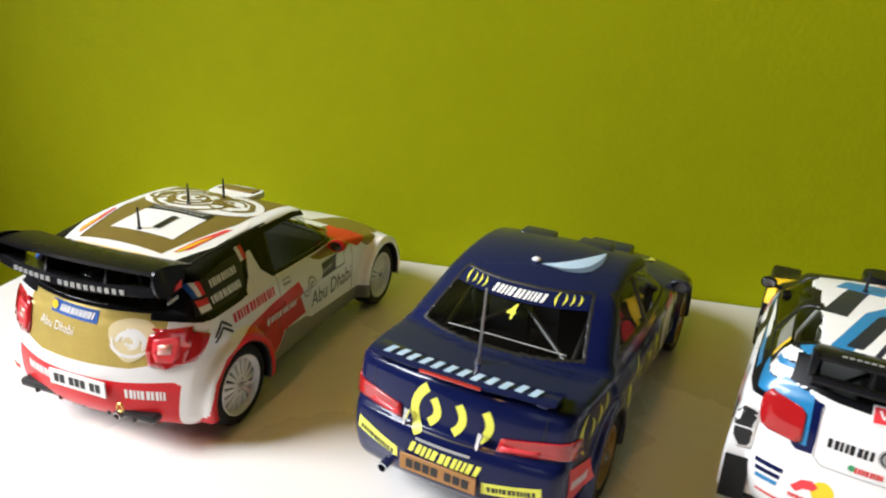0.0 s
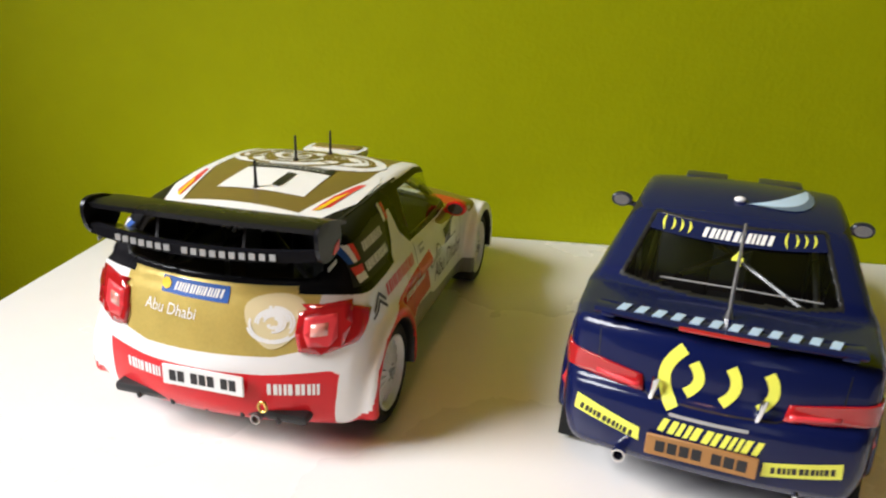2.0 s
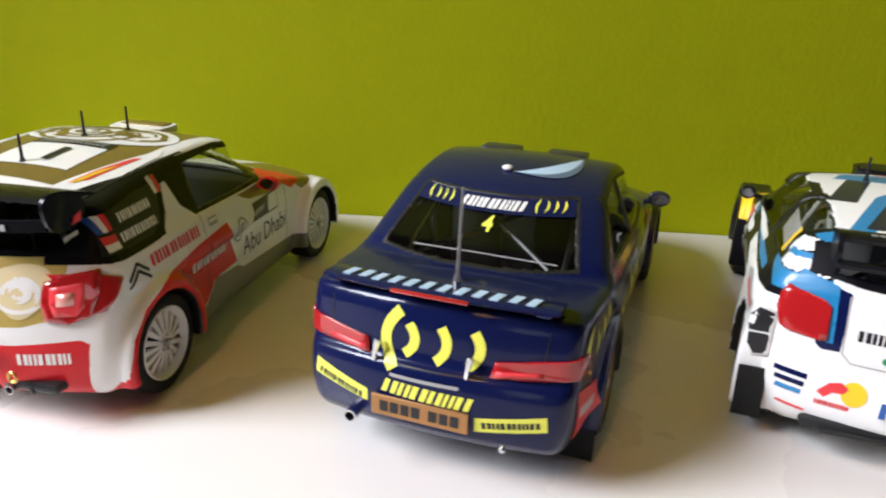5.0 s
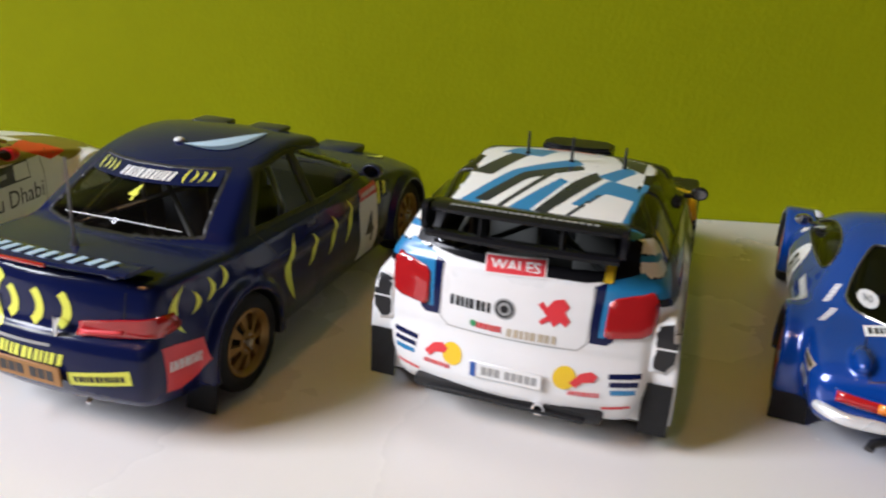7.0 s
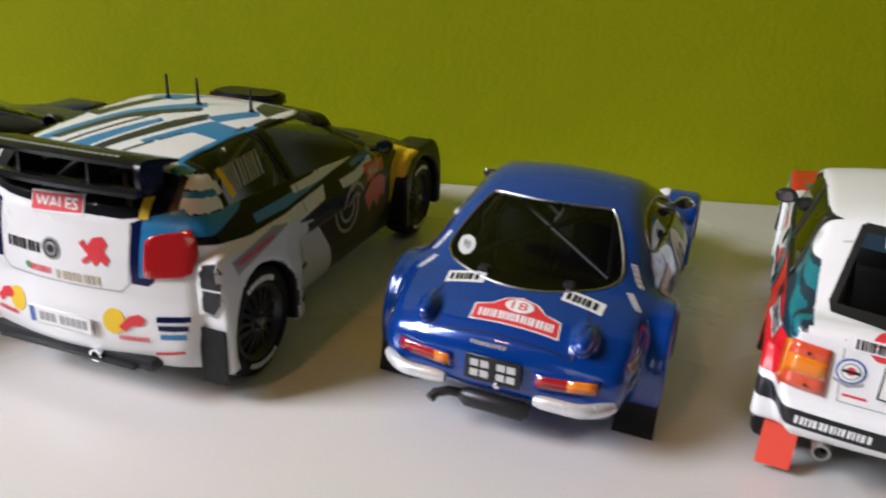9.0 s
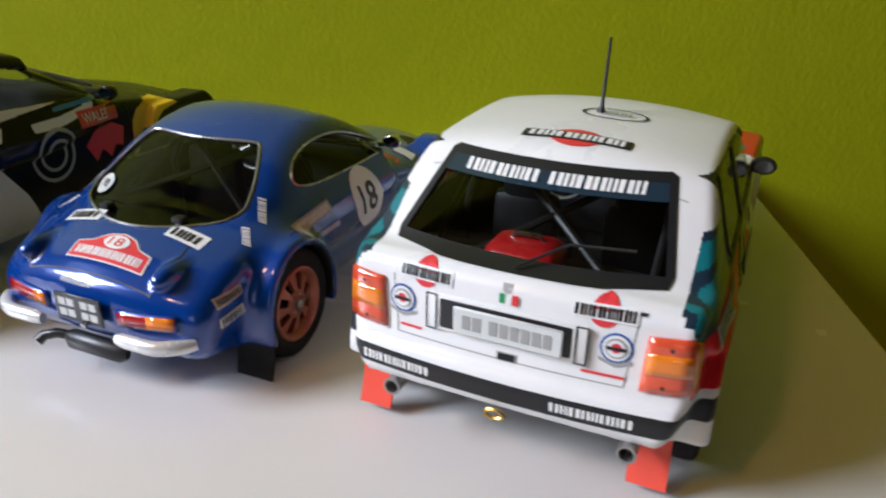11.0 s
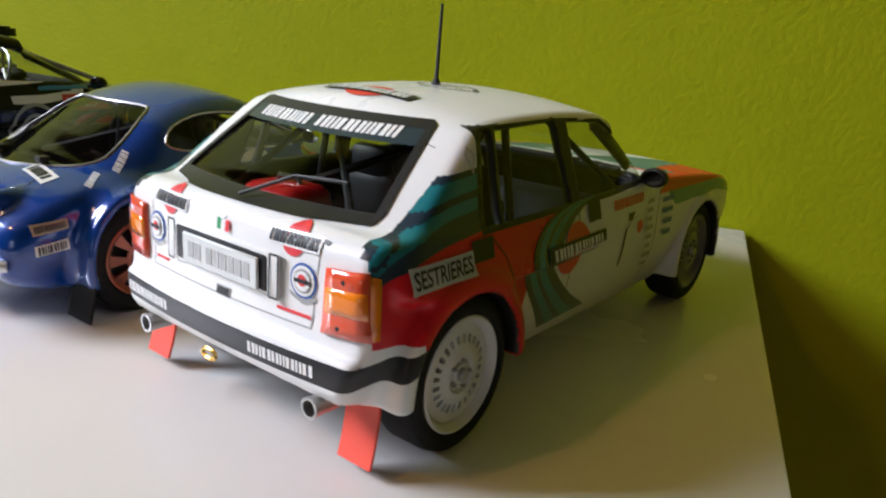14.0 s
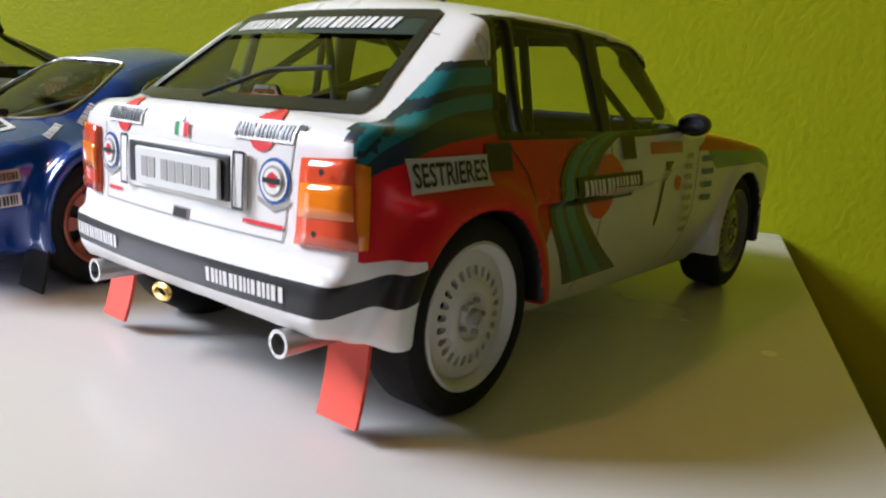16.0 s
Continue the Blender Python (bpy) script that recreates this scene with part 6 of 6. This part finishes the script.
    tube(bm, [(2.2, -46.5, 20.2), (2.2, -47.4, 19.8)], 0.9, 8)
    c.add("plate_light", bm, CHROME)
    c.shorten_tail(0.845)
    return c


blue_coupe()


# ---- white boxy hatchback with teal, navy and red stripes ----
def striped_hatchback():
    c = Car("boxy white model rally hatchback, teal and red stripes, red mudflaps", 0.3522, -0.2346, -19.3, (0.996, 0.975, 1.018))
    wells = [(0, 17, 17.9, 26), (137, 17, 17.9, 26)]

    def extra(d, x, y, z):
        d = flare(d, x, y, z, 0, 17, 22.0, 34, 45.0, 2.0, 16.0)
        return flare(d, x, y, z, 137, 17, 20.5, 34, 43.4, 1.5)
    f = car_solid([(-27, 17.4), (-31.5, 18.8), (-32, 27), (-28.8, 28.6), (-28.5, 44), (-27.5, 47.5), (-23, 49.5), (30, 47.5), (60, 47), (98, 48.5), (150, 44.5), (168, 41), (173, 36), (174, 18), (170, 9), (20, 9.5), (-18, 15.8)],
                  [(-28, 45.0), (2.0, 66.4), (7, 69.2), (18, 70.4), (45, 70.8), (62, 69.6), (69, 67.5), (102, 46.5), (60, 40), (-15, 40)],
                  [(-33, 36.8), (-26, 40.5), (-8, 42.4), (30, 41.8), (100, 41.8), (160, 42), (174, 39)], 30, (41.2, 33.8, 71.5), 47, wells, extra=extra, k_edge=2.2, k_join=2.4, crown=0.0009,
                  roof_crown=0.0030, rear_bow=0.0016, front_bow=0.002, lean=0.0022, cab_plan=((-60, 0.98), (0, 1.0), (70, 1.0), (120, 0.93)))
    b = c.body = Body(f, (-3, -42, 2), (50, 184, 84), 0.95)
    b.mat(WHITE)
    lo = fine([(-25.4, 38.8), (-22, 41.5), (-12, 44.6), (-4, 45.9), (7, 46.8)])
    hi = fine([(-25.4, 45.8), (-20, 50), (-12, 54.5), (-4, 57.2), (7, 58.4)])
    s_in = fine([(44, 47), (30, 44.5), (22.5, 38), (24, 30), (31, 22), (38, 15.5)])
    s_out = fine([(60, 47), (48, 45.6), (36.5, 39.5), (36, 32.5), (46, 24), (62, 16.0)])
    b.side([(-25.2, 28.9), (-25.2, 38.6)] + [p for p in lo if p[0] > -25] + [(10, 47.4), (40, 47), (30, 44.5), (22.5, 38), (24, 30), (22, 16), (19, 15), (0, 10), (-14, 22), (-16, 28.9)], RED, inside=33)
    for s0, s1, m in ((0.0, 1.0, DARKTEAL), (0.34, 0.54, TEAL), (0.66, 0.9, TEAL)):
        b.side(band(lo, hi, s0, s1), m, inside=35.5)
    for s0, s1, m in ((0.0, 1.0, DARKTEAL), (0.16, 0.36, TEAL), (0.48, 0.72, TEAL)):
        b.side(band(s_in, s_out, s0, s1), m, inside=33)
    # dark window surround and glass
    b.side([(3.6, 45.6), (8.2, 65.8), (40, 66.2), (64.0, 64.8), (96, 47.2), (60, 45.8)], BLACK, inside=31)
    b.side([(5.8, 47), (9.6, 64.8), (13.0, 65.2), (11.2, 47)], SMOKED)
    b.side([(12.8, 47), (14.8, 65.2), (39.5, 65.6), (42.0, 47)], SMOKED)
    b.side([(47.0, 47), (45.4, 65.4), (64.0, 64.4), (91.0, 48.2)], SMOKED, inside=31)
    b.side([(96, 42), (150, 41.5), (175, 38), (175, 44), (150, 47), (110, 49)], RED)
    b.side([(112, 37), (150, 37.5), (175, 33), (175, 37.8), (150, 41.3), (104, 42)], TEAL)
    # bumper band round the tail
    b.zone("right", [(-36, 20.4), (-36, 25.4), (-28, 25.6), (-12, 28.3), (-12, 24.4), (-28, 20.8)], INK, facing=-2)
    b.zone("top", [(-36, 108), (36, 108), (39, 140), (38, 168), (20, 168), (8, 112), (-8, 112), (-20, 168), (-38, 168), (-39, 140)], TEAL, facing=0.5)
    b.zone("top", [(-39, 120), (-30, 120), (-24, 170), (-40, 170)], RED, facing=0.5)
    b.zone("top", [(39, 120), (30, 120), (24, 170), (40, 170)], RED, facing=0.5)
    b.zone("rear", [(-31.4, 49.4), (31.0, 49.4), (26.8, 65.4), (-26.4, 65.4)], GLASS, facing=0.3, limit=lambda C: C[:, 1] < 9)
    b.zone("front", [(-34, 49.5), (34, 49.5), (29.5, 66.5), (-29.5, 66.5)], SMOKED, facing=0.2, limit=lambda C: C[:, 1] > 64)
    for wy, wz, wr, xin in wells:
        b.well(wy, wz, wr, xin)
    b.build(c.root, [SMOKED, GLASS])
    cockpit(c, 36, -22, 96, 18, 41.5, 71, seat=BLACK, cage=GUNMETAL, roof_half=29)
    bm = bmesh.new()
    box(bm, (-11.5, -17, 42), (7, -2, 50.5), 4.0, 3)
    bag = c.add("red_case", bm, RED, "red soft case behind the rear window")
    bm = bmesh.new()
    box(bm, (-3.0, -17.5, 45.5), (0.4, -16.8, 48.5), 0.3, 1)
    tube(bm, [(-6, -9, 50.0), (-5, -9, 51.6), (1, -9, 51.6), (2, -9, 50.0)], 0.6, 6)
    c.add("buckle", bm, STEEL, parent=bag)
    bm = bmesh.new()
    box(bm, (-34, -25, 40), (34, 4, 42), 0.8)
    c.add("parcel_shelf", bm, INSIDE)
    for s in (1, -1):
        for wy in (0, 137):
            # front rims get grey paint in place of the shade on them
            c.wheel(s, wy, 43.2 if wy == 0 else 41.6, 17.0, 12, WHITERIM if wy == 0 else GREY, 12.6, 24, "holes")
    # tail lamps: red, amber, red
    for s in (1, -1):
        sh = (lambda p: p) if s > 0 else mirrored
        lamp_pad(c, "tail_lamp", "rear", [(sh([(29.6, 30.2), (39.6, 30.6), (38.8, 43.2), (30.2, 42.6)]), ORANGELENS), (sh([(30.2, 34.4), (39.2, 34.8), (38.8, 39.6), (30.3, 39.2)]), AMBER)], 1.2, "red and amber tail lamp")
        c.sticker("rear", [(disc(s * 35, 41, 0.5, n=10), INK), (disc(s * 34.2, 32.5, 0.5, n=10), INK)], lift=1.9)
        v = "right" if s > 0 else "left"
        lamp_pad(c, "tail_lamp_side", v, [([(-25.6, 30.6), (-24.0, 30.8), (-23.8, 42.2), (-25.4, 42.6)], AMBER)], 0.8)
        mirror_pod(c, 44.0, 85.5, 48.6, 4.0, 4, 2.7, BLACK, s, 5)
        mudflap(c, 28.5 if s > 0 else -40.5, 37.5 if s > 0 else -31.5, -19.5, 2.6, 19, ORANGE_RED, 3.0, "bright orange-red rubber mudflap", 0.6 * s)
        pipe(c, 29.5 if s > 0 else -27.0, -31, -18, 15.8, 2.1)
    # rear panel prints
    bm = bmesh.new()
    box(bm, (-18.5, -29.2, 33.4), (18.5, -28.2, 42.4), 0.6)
    fr = c.add("plate_recess", bm, PRINTWHITE, "white panel round the number plate")
    bm = bmesh.new()
    box(bm, (-15.2, -29.5, 34.4), (15.2, -28.9, 41.5), 0.4)
    c.add("recess_back", bm, INK, parent=fr)
    for a, bx in ((-18.4, -16.0), (16.0, 18.4)):
        c.sticker("rear", [(stroke([(a, 33.7), (bx, 33.7), (bx, 42.1), (a, 42.1), (a, 33.7)], 0.4), INK)], lift=1.25)
    number_plate(c, 1.0, 37.6, -30.0, 25, 6.4, PALEPLATE, PRINTGREY, [[2, 6]], "pale number plate with plain grey bars")
    for x in (-19.5, 21.0):
        c.sticker("rear", [(disc(x, 45.6, 3.0), PRINTRED), (rect(x, 45.6, 13.5, 2.8), PRINTWHITE), (bars(x, 45.6, 12.5, 2.0, 7, 0, 0.3), INK)], label="red disc sticker with a black banner of plain bars", step=1.5)
    for x in (-25.2, 24.2):
        c.sticker("rear", [(disc(x, 38.6, 3.4), PRINTBLUE), (disc(x, 38.6, 2.9), PRINTWHITE), (disc(x, 38.6, 2.3), PRINTGREY), (disc(x, 38.6, 1.9), PRINTWHITE), (disc(x, 38.8, 1.1), PRINTRED), (rect(x, 38.7, 3.8, 0.8), INK)], label="round blue and white badge with a red centre", step=1.5)
        c.sticker("rear", [([(x - 3.6, 36.2), (x, 35.1), (x + 3.6, 36.2), (x + 3.3, 35.3), (x, 34.1), (x - 3.3, 35.3)], PRINTGREY)])
    c.sticker("rear", [(rect(-0.9, 44.4, 1.3, 2.2), PRINTGREEN), (rect(0.6, 44.4, 1.3, 2.2), PRINTWHITE), (rect(2.1, 44.4, 1.3, 2.2), PRINTRED)], label="small green white and red flag", step=1.5)
    c.sticker("rear", [([(-1.2, 47.4), (1.2, 47.4), (0.9, 45.9), (0, 45.5), (-0.9, 45.9)], PRINTGREY)], "badge")
    c.sticker("rear", [(rect(-23, 32, 5.5, 0.7), PRINTRED), (rect(22, 32, 9, 0.7), PRINTRED)])
    c.sticker("rear", [(rect(1, 30.8, 4.6, 2.0), PRINTGREY), (rect(1, 30.8, 3.8, 1.5), INK)], "lock")
    for x in (-26, 21):
        c.sticker("rear", [(bars(x, 23.1, 18, 2.3, 8, 0, 0.3), PRINTWHITE)], label="row of plain white blocks on the black bumper band", step=2)
    c.sticker("rear", [(rect(27.5, 46.4, 3.5, 0.6), INK)])
    bm = bmesh.new()
    tube(bm, [(0 + 2.2 * math.cos(math.tau * k / 14), -32.4, 17.6 + 1.1 * math.sin(math.tau * k / 14)) for k in range(15)], 0.5, 6, caps=False)
    c.add("tow_ring", bm, BRASS)
    # rear window seal and band
    c.sticker("rear", [(ribbon([(-31.2, 49.5), (30.8, 49.5), (31.2, 50.4), (27.0, 64.8), (26.0, 65.3), (-25.6, 65.3), (-26.6, 64.8), (-31.6, 50.4)], 1.7, True), INK)], "window_seal", "black rubber window seal", lift=0.3, step=1.5)
    c.sticker("rear", [([(-27.2, 61.4), (27.4, 61.4), (26.0, 65.4), (-25.6, 65.4)], DARKTEAL), (bars(-12, 63.3, 19, 2.1, 6), PRINTWHITE), (bars(11, 63.3, 22, 2.1, 7), PRINTWHITE)], label="dark band with plain white blocks on the rear window")
    bm = bmesh.new()
    tube(bm, [(0, -24.0, 50.0), (10, -17.6, 54.6), (24, -16.4, 55.4)], 0.4, 6)
    c.add("wiper", bm, BLACK)
    # roof prints
    c.sticker("top", [(disc(2, 12, 6.5, 5), PRINTRED), (rect(2, 12, 27, 4.6), INK), (bars(2, 12, 24, 3.2, 7, 0, 0.3), PRINTWHITE)], label="red disc with a black banner of plain bars")
    c.sticker("top", [(ring(6, 36, 9, 0.9, 5.5), INK), (bars(6, 36, 9, 3.0, 4), PRINTGREY)], label="thin black ring emblem")
    antenna(c, 2, 36.5, 70.4, 19.5, 0.45, tilt=(0.6, 0), base=1.4)
    seam(c, "top", [(-31, 1), (0, 0.2), (31, 1)], 0.3, PRINTGREY)
    # side prints
    for v in ("right", "left"):
        c.sticker(v, [(rect(-9.4, 41.0, 18.6, 4.8, 1), PALEGREY), (text_faces("SESTRIERES", -9.4, 41.0, 3.4, 17.2, 1, bold=0.02), INK)], label="white place-name sticker with dark letters", step=1.5, lift=0.4)
        c.sticker(v, [(disc(43, 36, 6.6), PRINTRED), (rect(43, 36, 29, 5.4, 0.5), INK), (bars(43, 36, 25, 3.8, 7, 0.5, 0.28), PRINTWHITE)], label="red disc with a black banner of plain bars", step=1.5, lift=0.35)
        c.sticker(v, [(text_faces("7", 75, 32.4, 15.5, 5.0), INK)], label="black door number 7")
        c.sticker(v, [(bars(74, 43.3, 20, 2.6, 8, 0, 0.35), PRINTRED)])
        c.sticker(v, [(disc(85, 34.5, 1.9), PRINTRED)])
        c.sticker(v, [(rect(91, 33 - 2.6 * k + 8, 5.5 - (k % 3), 1.3), PRINTGREY) for k in range(8)])
        c.sticker(v, [(rect(105, 40 - 3.4 * k, 9 - k, 1.5), PRINTBLUE) for k in range(4)])
        c.sticker(v, [(rect(3.5, 43.0, 7.5, 4.4), INK)], "fuel_vent", lift=0.3)
        c.sticker(v, [(rect(52.5, 43.6, 6.5, 4.6), INK)], "door_handle", lift=0.4)
        c.sticker(v, [(ribbon([(3.4, 60.6), (4.7, 61.9), (5.9, 60.6), (4.6, 57.4)], 0.6, True), PALEGREY)], label="small grey kite-shaped badge", lift=0.25, step=1.5)
        for s0, s1, m in ((0.0, 0.16, DARKTEAL), (0.16, 0.36, TEAL), (0.36, 0.48, DARKTEAL), (0.48, 0.72, TEAL), (0.72, 1.0, DARKTEAL)):
            c.sticker(v, [(strip(s_in, s_out, s0, s1), m)], "stripe", lift=0.2, step=2)
        seam(c, v, [(45, 46), (44.5, 30), (44, 13)])
        seam(c, v, [(98, 46), (97, 30), (96, 13)])
        seam(c, v, [(7, 45), (12, 40), (14, 33)])
    seam(c, "rear", [(-28, 46.2), (-26.5, 30), (26.5, 30), (28, 46.2)], 0.3, PRINTGREY)
    return c


striped_hatchback()
